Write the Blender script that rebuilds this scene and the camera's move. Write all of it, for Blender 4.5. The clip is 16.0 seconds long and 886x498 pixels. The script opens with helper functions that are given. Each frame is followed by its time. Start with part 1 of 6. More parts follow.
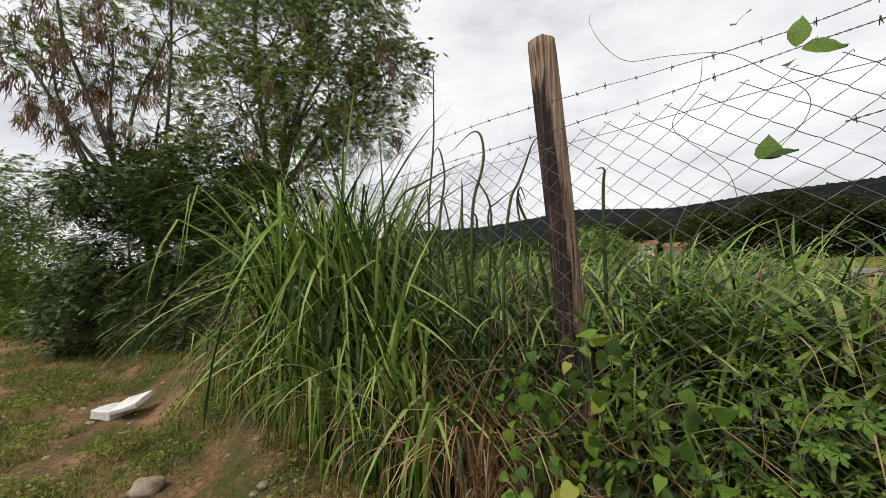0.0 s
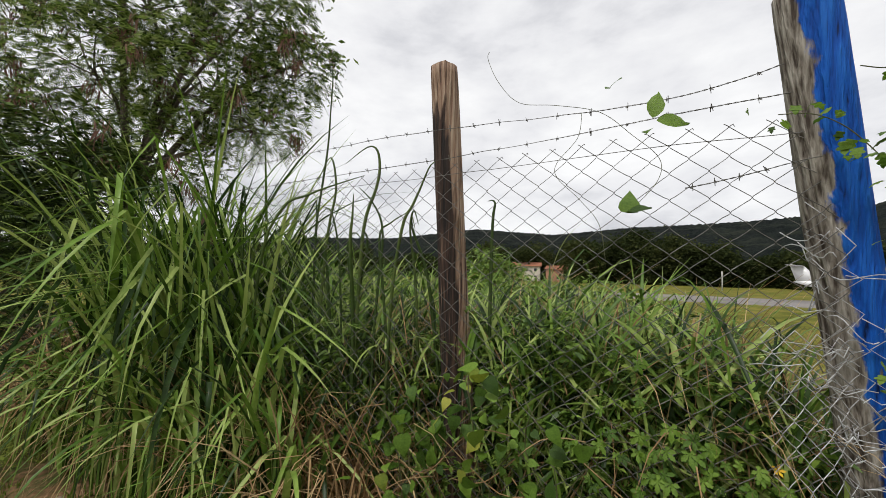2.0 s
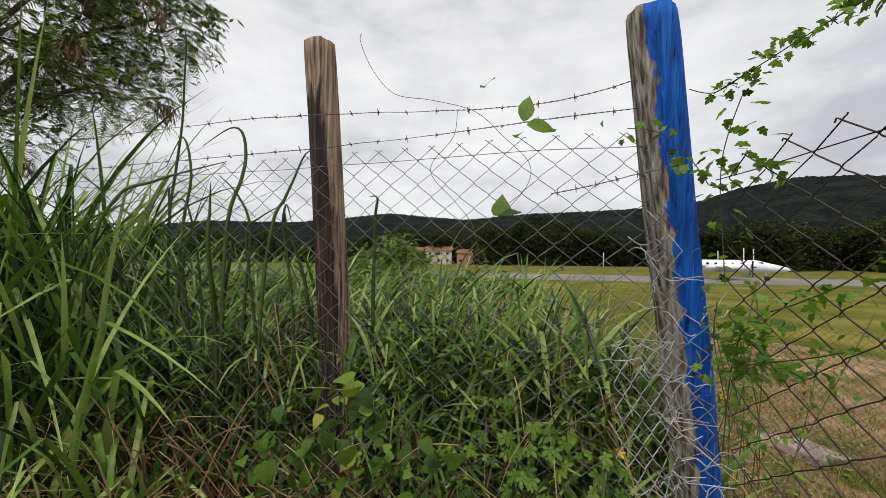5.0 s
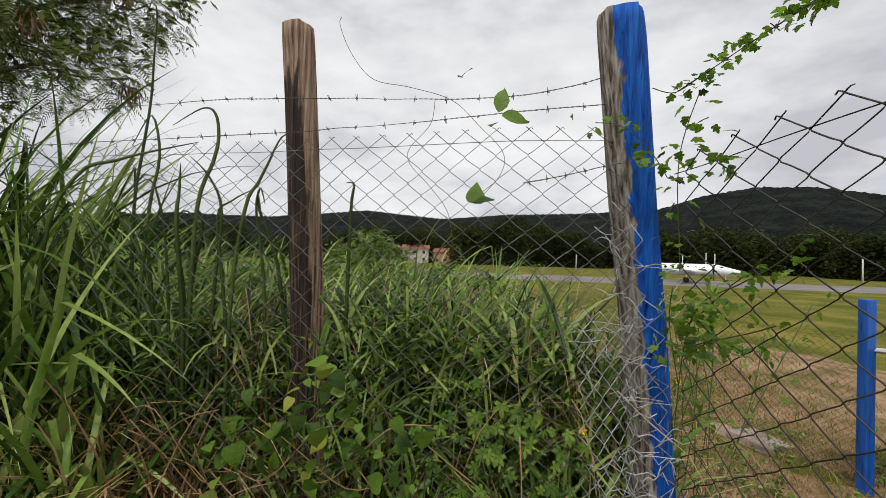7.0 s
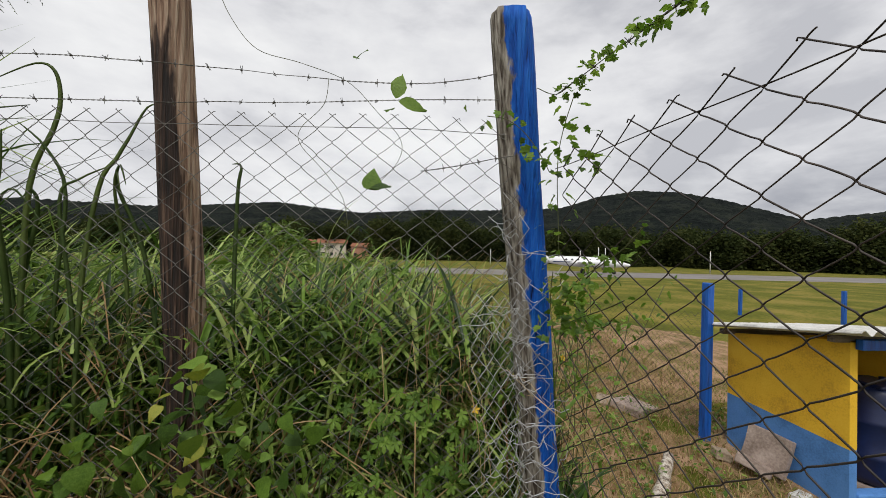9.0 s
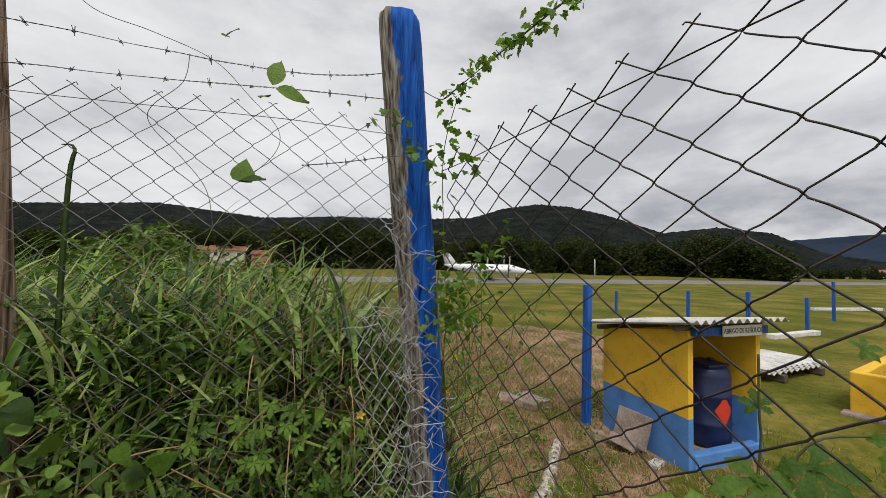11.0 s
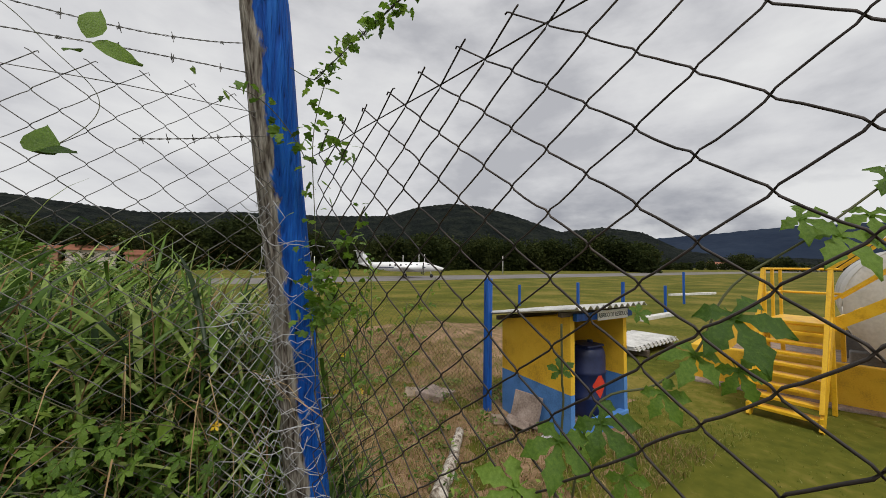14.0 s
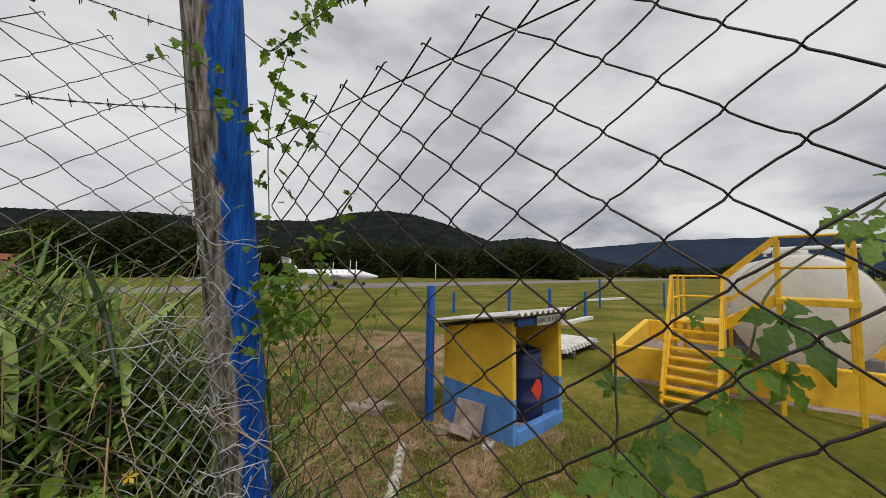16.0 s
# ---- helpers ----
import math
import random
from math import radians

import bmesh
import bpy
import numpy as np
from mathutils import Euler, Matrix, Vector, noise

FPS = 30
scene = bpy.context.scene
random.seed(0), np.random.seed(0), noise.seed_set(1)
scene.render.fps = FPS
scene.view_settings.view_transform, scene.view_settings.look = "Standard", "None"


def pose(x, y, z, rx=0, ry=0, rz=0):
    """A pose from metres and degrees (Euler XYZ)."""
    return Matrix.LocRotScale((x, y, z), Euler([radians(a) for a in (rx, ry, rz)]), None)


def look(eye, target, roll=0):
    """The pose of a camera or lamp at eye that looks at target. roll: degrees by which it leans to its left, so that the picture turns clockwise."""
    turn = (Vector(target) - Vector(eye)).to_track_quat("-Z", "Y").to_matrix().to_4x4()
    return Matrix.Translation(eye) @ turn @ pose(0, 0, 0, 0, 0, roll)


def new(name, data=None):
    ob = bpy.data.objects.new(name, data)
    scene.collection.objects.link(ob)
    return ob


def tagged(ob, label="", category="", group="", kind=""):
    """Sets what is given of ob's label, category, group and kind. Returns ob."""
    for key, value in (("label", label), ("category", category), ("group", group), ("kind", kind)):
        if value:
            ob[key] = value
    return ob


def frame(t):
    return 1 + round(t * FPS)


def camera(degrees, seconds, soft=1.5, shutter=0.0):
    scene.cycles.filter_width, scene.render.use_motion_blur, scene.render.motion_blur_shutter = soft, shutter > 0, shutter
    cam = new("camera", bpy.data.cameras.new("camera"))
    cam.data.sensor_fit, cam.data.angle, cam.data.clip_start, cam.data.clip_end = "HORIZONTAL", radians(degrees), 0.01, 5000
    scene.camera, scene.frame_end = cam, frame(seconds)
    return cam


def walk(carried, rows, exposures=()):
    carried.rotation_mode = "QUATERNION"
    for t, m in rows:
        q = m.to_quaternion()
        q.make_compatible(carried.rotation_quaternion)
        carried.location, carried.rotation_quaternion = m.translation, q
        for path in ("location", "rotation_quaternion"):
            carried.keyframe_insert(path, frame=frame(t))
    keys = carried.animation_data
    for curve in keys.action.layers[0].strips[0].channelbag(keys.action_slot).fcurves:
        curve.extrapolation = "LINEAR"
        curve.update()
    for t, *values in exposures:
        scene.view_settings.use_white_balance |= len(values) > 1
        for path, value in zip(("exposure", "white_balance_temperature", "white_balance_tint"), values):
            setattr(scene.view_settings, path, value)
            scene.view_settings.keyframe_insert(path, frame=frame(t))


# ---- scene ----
cam = camera(101.8, 16.0, soft=0.5)
PATH = [
    (0, (0.077, -0.027, 1.481), (-1.229, 1.486, 1.543), -1.5),
    (0.5, (0.079, -0.018, 1.474), (-1.104, 1.591, 1.583), -0.0),
    (1, (0.084, -0.006, 1.466), (-1.006, 1.668, 1.573), 0.5),
    (1.5, (0.098, 0.035, 1.475), (-0.938, 1.744, 1.558), 1.2),
    (2, (0.073, 0.092, 1.542), (-0.781, 1.896, 1.672), 1.7),
    (2.5, (0.085, 0.147, 1.601), (-0.599, 2.018, 1.778), 0.9),
    (3, (0.11, 0.17, 1.621), (-0.469, 2.081, 1.734), 0.6),
    (3.5, (0.139, 0.189, 1.619), (-0.378, 2.119, 1.71), 0.4),
    (6, (0.18, 0.221, 1.605), (-0.181, 2.188, 1.616), 1.4),
    (6.5, (0.186, 0.214, 1.584), (-0.155, 2.185, 1.58), 1.8),
    (7, (0.185, 0.194, 1.567), (-0.09, 2.174, 1.617), 1.9),
    (7.5, (0.189, 0.185, 1.565), (-0.016, 2.173, 1.637), 1.5),
    (8, (0.183, 0.173, 1.562), (0.072, 2.168, 1.654), 1.1),
    (8.5, (0.183, 0.182, 1.552), (0.251, 2.179, 1.634), 0.9),
    (9, (0.26, 0.206, 1.546), (0.429, 2.198, 1.58), 1.6),
    (11.5, (0.367, 0.202, 1.517), (1.096, 2.061, 1.619), 0.9),
    (12, (0.39, 0.194, 1.516), (1.192, 2.023, 1.62), 0.6),
    (12.5, (0.409, 0.188, 1.51), (1.291, 1.981, 1.615), 0.5),
    (13, (0.433, 0.183, 1.507), (1.366, 1.949, 1.6), 0.6),
    (13.5, (0.463, 0.179, 1.502), (1.457, 1.913, 1.585), 0.3),
    (14, (0.489, 0.173, 1.495), (1.545, 1.869, 1.583), 0.4),
    (14.5, (0.495, 0.162, 1.496), (1.6, 1.827, 1.596), 0.3),
    (15, (0.504, 0.16, 1.495), (1.646, 1.798, 1.608), 0.2),
    (15.5, (0.49, 0.214, 1.479), (1.662, 1.83, 1.595), 1.7),
    (16, (0.44, 0.342, 1.484), (1.79, 1.811, 1.617), 0.5),
]
walk(cam, [(t, look(eye, target, roll)) for t, eye, target, roll in PATH], exposures=[(0, 0.08), (3.5, 0.0), (7, -0.08), (9, -0.10), (12.5, -0.28), (16, -0.34)])

# ---- world, sun ----
SUN_EL, SUN_AZ = radians(58), radians(200)
world = bpy.data.worlds.new("world")
scene.world = world
world.use_nodes = True
wn, wl = world.node_tree.nodes, world.node_tree.links
wn.clear()
w_out = wn.new("ShaderNodeOutputWorld")
w_bg = wn.new("ShaderNodeBackground")
w_sky = wn.new("ShaderNodeTexSky")
w_sky.sky_type, w_sky.sun_disc = "NISHITA", False
w_sky.sun_elevation, w_sky.sun_rotation = SUN_EL, SUN_AZ
w_co = wn.new("ShaderNodeTexCoord")
w_map = wn.new("ShaderNodeMapping")
w_map.inputs["Scale"].default_value = (1.0, 1.0, 2.4)
w_n1 = wn.new("ShaderNodeTexNoise")
w_n1.inputs["Scale"].default_value = 2.4
w_n1.inputs["Detail"].default_value = 7
w_n1.inputs["Roughness"].default_value = 0.55
w_n1.inputs["Distortion"].default_value = 0.1
w_ramp = wn.new("ShaderNodeValToRGB")
cr = w_ramp.color_ramp
cr.elements[0].position, cr.elements[0].color = 0.34, (0.60, 0.605, 0.64, 1)
cr.elements[1].position, cr.elements[1].color = 0.62, (1.0, 1.0, 1.0, 1)
mid = cr.elements.new(0.48)
mid.color = (0.85, 0.85, 0.87, 1)
w_mix = wn.new("ShaderNodeMixRGB")
w_mix.inputs[0].default_value = 0.94
w_gain = wn.new("ShaderNodeMixRGB")
w_gain.blend_type = "MULTIPLY"
w_gain.inputs[0].default_value = 1.0
w_gain.inputs[2].default_value = (0.1, 0.1, 0.1, 1)
wl.new(w_co.outputs["Generated"], w_map.inputs["Vector"])
wl.new(w_map.outputs[0], w_n1.inputs["Vector"])
wl.new(w_n1.outputs["Fac"], w_ramp.inputs[0])
wl.new(w_sky.outputs[0], w_gain.inputs[1])
wl.new(w_gain.outputs[0], w_mix.inputs[1])
wl.new(w_ramp.outputs[0], w_mix.inputs[2])
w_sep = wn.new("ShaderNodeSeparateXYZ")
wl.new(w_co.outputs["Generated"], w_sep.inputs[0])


def cloud_range(source, a, b):
    q = wn.new("ShaderNodeMapRange")
    q.interpolation_type = "SMOOTHSTEP"
    q.inputs["From Min"].default_value, q.inputs["From Max"].default_value = a, b
    wl.new(source, q.inputs["Value"])
    return q.outputs["Result"]


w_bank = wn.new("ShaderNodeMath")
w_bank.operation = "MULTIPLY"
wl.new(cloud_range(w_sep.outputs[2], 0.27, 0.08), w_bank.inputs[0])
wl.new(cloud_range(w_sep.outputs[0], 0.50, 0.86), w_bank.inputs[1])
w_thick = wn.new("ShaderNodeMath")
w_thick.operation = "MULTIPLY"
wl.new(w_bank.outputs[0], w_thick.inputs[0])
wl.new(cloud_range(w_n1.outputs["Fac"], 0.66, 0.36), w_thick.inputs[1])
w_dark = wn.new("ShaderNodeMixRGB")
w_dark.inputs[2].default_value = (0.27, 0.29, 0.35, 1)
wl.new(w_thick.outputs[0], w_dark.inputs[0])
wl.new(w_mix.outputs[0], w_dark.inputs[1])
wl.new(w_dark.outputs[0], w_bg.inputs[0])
w_bg.inputs[1].default_value = 1.0
wl.new(w_bg.outputs[0], w_out.inputs[0])

sun = new("sun", bpy.data.lights.new("sun", "SUN"))
sun.data.energy, sun.data.angle, sun.data.color = 2.2, radians(12), (1.0, 0.97, 0.92)
sun.matrix_world = look((math.sin(SUN_AZ) * 10 * math.cos(SUN_EL), math.cos(SUN_AZ) * 10 * math.cos(SUN_EL), 10 * math.sin(SUN_EL)), (0, 0, 0))


# ---- materials ----
def mat(name, stops, scale=8.0, fine=60.0, rough=0.8, metal=0.0, bump=0.3, stretch=(1, 1, 1), rnd=0.0, leaf=0.0, dist=0.02, island=False):
    """Noise at two scales through a ramp, with bump; rnd varies the value from piece to piece; leaf adds translucency."""
    m = bpy.data.materials.new(name)
    m.use_nodes = True
    n, l = m.node_tree.nodes, m.node_tree.links
    b = n["Principled BSDF"]
    co = n.new("ShaderNodeTexCoord")
    mp = n.new("ShaderNodeMapping")
    mp.inputs["Scale"].default_value = stretch
    l.new(co.outputs["Object"], mp.inputs["Vector"])
    a = n.new("ShaderNodeTexNoise")
    a.inputs["Scale"].default_value, a.inputs["Detail"].default_value = scale, 5
    f = n.new("ShaderNodeTexNoise")
    f.inputs["Scale"].default_value, f.inputs["Detail"].default_value = fine, 4
    l.new(mp.outputs[0], a.inputs["Vector"])
    l.new(mp.outputs[0], f.inputs["Vector"])
    mx = n.new("ShaderNodeMath")
    mx.operation = "MULTIPLY_ADD"
    mx.inputs[1].default_value = 0.35
    ad = n.new("ShaderNodeMath")
    ad.operation = "MULTIPLY_ADD"
    ad.inputs[1].default_value = 0.65
    ad.inputs[2].default_value = 0.0
    l.new(a.outputs["Fac"], ad.inputs[0])
    l.new(f.outputs["Fac"], mx.inputs[0])
    l.new(ad.outputs[0], mx.inputs[2])
    fac = mx.outputs[0]
    if rnd:
        if island:
            oi = n.new("ShaderNodeNewGeometry")
            src = oi.outputs["Random Per Island"]
        else:
            oi = n.new("ShaderNodeObjectInfo")
            src = oi.outputs["Random"]
        r1 = n.new("ShaderNodeMath")
        r1.operation = "MULTIPLY_ADD"
        r1.inputs[1].default_value, r1.inputs[2].default_value = rnd, -rnd / 2
        l.new(src, r1.inputs[0])
        r2 = n.new("ShaderNodeMath")
        l.new(r1.outputs[0], r2.inputs[0])
        l.new(fac, r2.inputs[1])
        fac = r2.outputs[0]
    rp = n.new("ShaderNodeValToRGB")
    els = rp.color_ramp.elements
    while len(els) < len(stops):
        els.new(0.5)
    for e, (p, c) in zip(els, stops):
        e.position, e.color = p, (*c, 1)
    l.new(fac, rp.inputs[0])
    l.new(rp.outputs[0], b.inputs["Base Color"])
    b.inputs["Roughness"].default_value, b.inputs["Metallic"].default_value = rough, metal
    if bump:
        bp = n.new("ShaderNodeBump")
        bp.inputs["Strength"].default_value, bp.inputs["Distance"].default_value = bump, dist
        l.new(mx.outputs[0], bp.inputs["Height"])
        l.new(bp.outputs[0], b.inputs["Normal"])
    if leaf:
        tr = n.new("ShaderNodeBsdfTranslucent")
        ms = n.new("ShaderNodeMixShader")
        ms.inputs[0].default_value = leaf
        l.new(rp.outputs[0], tr.inputs[0])
        l.new(b.outputs[0], ms.inputs[1])
        l.new(tr.outputs[0], ms.inputs[2])
        l.new(ms.outputs[0], n["Material Output"].inputs[0])
    return m


M_GROUND = mat("soil_and_turf", [(0.38, (0.045, 0.066, 0.016)), (0.46, (0.085, 0.072, 0.030)), (0.53, (0.16, 0.095, 0.050)), (0.64, (0.29, 0.175, 0.10))], 1.6, 30, 0.95, bump=1.0, dist=0.05)
M_TURF = mat("mown_turf", [(0.38, (0.074, 0.084, 0.012)), (0.5, (0.120, 0.120, 0.018)), (0.62, (0.215, 0.172, 0.042))], 0.35, 6, 0.95, bump=0.5, dist=0.03)
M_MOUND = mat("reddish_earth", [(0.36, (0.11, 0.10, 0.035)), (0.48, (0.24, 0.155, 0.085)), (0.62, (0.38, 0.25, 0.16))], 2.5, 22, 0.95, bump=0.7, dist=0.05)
M_RUNWAY = mat("worn_asphalt", [(0.35, (0.13, 0.118, 0.112)), (0.6, (0.21, 0.19, 0.18))], 0.15, 2, 0.9, bump=0.1)
M_OLDWOOD = mat("weathered_brown_wood", [(0.36, (0.025, 0.014, 0.010)), (0.47, (0.105, 0.055, 0.034)), (0.54, (0.24, 0.145, 0.085)), (0.62, (0.46, 0.33, 0.20))], 9, 55, 0.85, bump=1.0, stretch=(5, 5, 0.14), dist=0.03)
M_BLUEPAINT = mat("blue_paint_on_wood", [(0.35, (0.004, 0.030, 0.14)), (0.45, (0.006, 0.075, 0.36)), (0.62, (0.010, 0.115, 0.48))], 7, 40, 0.5, bump=0.6, stretch=(3, 3, 0.25), dist=0.012)
M_BLUEWALL = mat("blue_wall_paint", [(0.3, (0.05, 0.15, 0.38)), (0.5, (0.085, 0.24, 0.58)), (0.7, (0.11, 0.28, 0.64))], 5, 60, 0.7, bump=0.25)
M_YELLOW = mat("yellow_wall_paint", [(0.3, (0.55, 0.30, 0.02)), (0.48, (0.78, 0.46, 0.025)), (0.7, (0.84, 0.53, 0.04))], 5, 60, 0.75, bump=0.25)
M_YSTEEL = mat("yellow_painted_steel", [(0.3, (0.56, 0.29, 0.01)), (0.5, (0.78, 0.45, 0.016)), (0.7, (0.83, 0.51, 0.03))], 7, 50, 0.45, bump=0.15)
M_WIRE = mat("dull_galvanised_wire", [(0.35, (0.08, 0.075, 0.07)), (0.55, (0.18, 0.175, 0.165)), (0.7, (0.30, 0.29, 0.27))], 9, 60, 0.6, 0.35, bump=0.2)
M_RUSTWIRE = mat("dark_rusty_wire", [(0.35, (0.022, 0.018, 0.016)), (0.6, (0.065, 0.052, 0.045)), (0.75, (0.12, 0.09, 0.07))], 5, 22, 0.65, 0.3, bump=0.08)
M_PALEWIRE = mat("paint_splashed_pale_wire", [(0.35, (0.25, 0.25, 0.25)), (0.55, (0.52, 0.53, 0.54)), (0.75, (0.62, 0.66, 0.72))], 20, 90, 0.6, 0.1, bump=0.2)
M_CEMENT = mat("fibre_cement_sheet", [(0.35, (0.38, 0.37, 0.35)), (0.5, (0.58, 0.57, 0.54)), (0.68, (0.70, 0.69, 0.66))], 4, 40, 0.9, bump=0.3)
M_CONCRETE = mat("broken_concrete", [(0.35, (0.17, 0.125, 0.10)), (0.5, (0.29, 0.225, 0.19)), (0.68, (0.42, 0.34, 0.29))], 5, 40, 0.9, bump=0.5)
M_WHITE = mat("dirty_white_paint", [(0.33, (0.42, 0.39, 0.35)), (0.5, (0.68, 0.66, 0.62)), (0.7, (0.80, 0.79, 0.77))], 7, 45, 0.6, bump=0.3)
M_LOGPAINT = mat("flaking_white_log_paint", [(0.40, (0.13, 0.10, 0.075)), (0.48, (0.36, 0.30, 0.24)), (0.58, (0.60, 0.55, 0.48))], 16, 60, 0.85, bump=0.9, dist=0.02)
M_TANK = mat("cream_white_tank_paint", [(0.3, (0.46, 0.44, 0.39)), (0.5, (0.62, 0.60, 0.55)), (0.7, (0.68, 0.665, 0.62))], 1.2, 20, 0.45, bump=0.05)
M_DARKTANK = mat("grey_tank_saddle", [(0.3, (0.10, 0.10, 0.10)), (0.7, (0.22, 0.21, 0.20))], 3, 30, 0.8, bump=0.3)
M_DRUM = mat("dark_blue_plastic", [(0.3, (0.008, 0.013, 0.05)), (0.7, (0.014, 0.026, 0.10))], 6, 40, 0.4, bump=0.08)
M_RED = mat("red_label", [(0.3, (0.55, 0.03, 0.015)), (0.7, (0.68, 0.05, 0.02))], 9, 50, 0.6, bump=0.05)
M_PLAQUE = mat("white_sign_board", [(0.3, (0.60, 0.59, 0.56)), (0.7, (0.78, 0.77, 0.75))], 9, 50, 0.6, bump=0.05)
M_INK = mat("black_sign_ink", [(0.3, (0.012, 0.012, 0.012)), (0.7, (0.03, 0.03, 0.03))], 9, 50, 0.6, bump=0.0)
M_TIMBER = mat("rough_roof_timber", [(0.35, (0.05, 0.038, 0.028)), (0.65, (0.16, 0.12, 0.085))], 9, 50, 0.85, bump=0.5, stretch=(0.4, 4, 4))
M_BLADE = mat("green_grass_blade", [(0.14, (0.018, 0.042, 0.007)), (0.40, (0.072, 0.142, 0.018)), (0.62, (0.165, 0.280, 0.040)), (0.90, (0.36, 0.45, 0.13))], 1.6, 30, 0.40, bump=0.1, rnd=1.0, leaf=0.27, island=True)
M_STRAW = mat("dry_straw_blade", [(0.2, (0.14, 0.08, 0.038)), (0.5, (0.33, 0.215, 0.105)), (0.8, (0.52, 0.39, 0.21))], 3, 30, 0.8, bump=0.1, rnd=0.5, leaf=0.2, island=True)
M_REED = mat("dark_reed_blade", [(0.2, (0.03, 0.055, 0.012)), (0.5, (0.06, 0.10, 0.025)), (0.8, (0.14, 0.19, 0.05))], 3, 30, 0.55, bump=0.1, rnd=0.4, leaf=0.3)
M_LEAF = mat("fresh_vine_leaf", [(0.2, (0.030, 0.065, 0.007)), (0.5, (0.075, 0.145, 0.015)), (0.8, (0.14, 0.23, 0.03))], 14, 70, 0.42, bump=0.3, rnd=0.7, leaf=0.18)
M_YLEAF = mat("yellowing_vine_leaf", [(0.2, (0.12, 0.19, 0.02)), (0.5, (0.26, 0.30, 0.03)), (0.8, (0.42, 0.38, 0.05))], 14, 70, 0.5, bump=0.3, rnd=0.4, leaf=0.35)
M_LIGHTLEAF = mat("light_green_lobed_leaf", [(0.2, (0.065, 0.145, 0.012)), (0.5, (0.145, 0.265, 0.024)), (0.8, (0.25, 0.39, 0.055))], 14, 70, 0.45, bump=0.3, rnd=0.55, leaf=0.5)
M_WEED = mat("broad_weed_leaf", [(0.2, (0.022, 0.050, 0.007)), (0.5, (0.070, 0.135, 0.016)), (0.85, (0.18, 0.27, 0.04))], 5, 40, 0.40, bump=0.1, rnd=0.8, leaf=0.2, island=True)
M_STEM = mat("thin_green_stem", [(0.3, (0.05, 0.07, 0.02)), (0.7, (0.13, 0.12, 0.05))], 14, 70, 0.7, bump=0.2)
M_TREELEAF = mat("feathery_tree_leaf", [(0.15, (0.030, 0.055, 0.010)), (0.42, (0.115, 0.19, 0.034)), (0.62, (0.22, 0.31, 0.065)), (0.85, (0.34, 0.42, 0.14))], 0.6, 12, 0.42, bump=0.0, rnd=0.9, leaf=0.28, island=True)
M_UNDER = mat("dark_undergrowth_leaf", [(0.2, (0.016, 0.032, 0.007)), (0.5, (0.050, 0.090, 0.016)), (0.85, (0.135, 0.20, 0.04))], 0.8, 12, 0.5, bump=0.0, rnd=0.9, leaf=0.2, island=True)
M_FERN = mat("bright_shrub_leaf", [(0.15, (0.055, 0.11, 0.014)), (0.5, (0.12, 0.21, 0.028)), (0.85, (0.24, 0.33, 0.06))], 0.8, 12, 0.45, bump=0.0, rnd=0.8, leaf=0.2, island=True)
M_POD = mat("dry_brown_seed_pod", [(0.2, (0.09, 0.042, 0.03)), (0.5, (0.22, 0.11, 0.075)), (0.8, (0.38, 0.24, 0.17))], 3, 20, 0.7, bump=0.1, rnd=0.4, leaf=0.15, island=True)
M_BARK = mat("grey_brown_bark", [(0.35, (0.05, 0.04, 0.03)), (0.65, (0.19, 0.155, 0.12))], 6, 40, 0.95, bump=0.8, stretch=(2, 2, 0.5))
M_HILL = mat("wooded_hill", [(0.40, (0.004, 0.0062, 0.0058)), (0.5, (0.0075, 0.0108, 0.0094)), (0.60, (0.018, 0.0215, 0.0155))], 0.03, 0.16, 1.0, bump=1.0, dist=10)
# the far range carries the blue of distance haze in its base colour
M_FARHILL = mat("haze_tinted_range", [(0.36, (0.014, 0.023, 0.044)), (0.66, (0.024, 0.036, 0.060))], 0.004, 0.03, 1.0, bump=0.5, dist=8)
M_WOODS = mat("far_wood_leaf", [(0.2, (0.012, 0.019, 0.007)), (0.5, (0.034, 0.046, 0.014)), (0.85, (0.10, 0.105, 0.032))], 0.05, 0.6, 0.9, bump=0.0, rnd=0.28, leaf=0.3, island=True)
M_ROOFTILE = mat("red_clay_roof", [(0.3, (0.20, 0.075, 0.04)), (0.7, (0.36, 0.15, 0.085))], 0.8, 6, 0.9, bump=0.3)
M_HOUSEWALL = mat("pale_house_plaster", [(0.3, (0.45, 0.38, 0.32)), (0.7, (0.68, 0.62, 0.55))], 0.5, 5, 0.9, bump=0.1)
M_BRICKWALL = mat("salmon_house_plaster", [(0.3, (0.33, 0.15, 0.10)), (0.7, (0.48, 0.25, 0.17))], 0.5, 5, 0.9, bump=0.1)
M_PANE = mat("dark_window_pane", [(0.3, (0.02, 0.022, 0.026)), (0.7, (0.04, 0.043, 0.05))], 2, 9, 0.15, bump=0.0)
M_PLANE = mat("white_aircraft_paint", [(0.3, (0.74, 0.74, 0.74)), (0.7, (0.82, 0.82, 0.82))], 1, 12, 0.25, bump=0.0)
M_RUBBER = mat("black_rubber", [(0.3, (0.012, 0.012, 0.012)), (0.7, (0.03, 0.03, 0.03))], 5, 30, 0.8, bump=0.1)
M_PETAL = mat("yellow_petal", [(0.3, (0.75, 0.42, 0.01)), (0.7, (0.85, 0.60, 0.02))], 20, 80, 0.5, bump=0.1, leaf=0.3)
M_STONE = mat("tan_stone", [(0.35, (0.19, 0.14, 0.095)), (0.65, (0.40, 0.32, 0.23))], 6, 50, 0.9, bump=0.5)
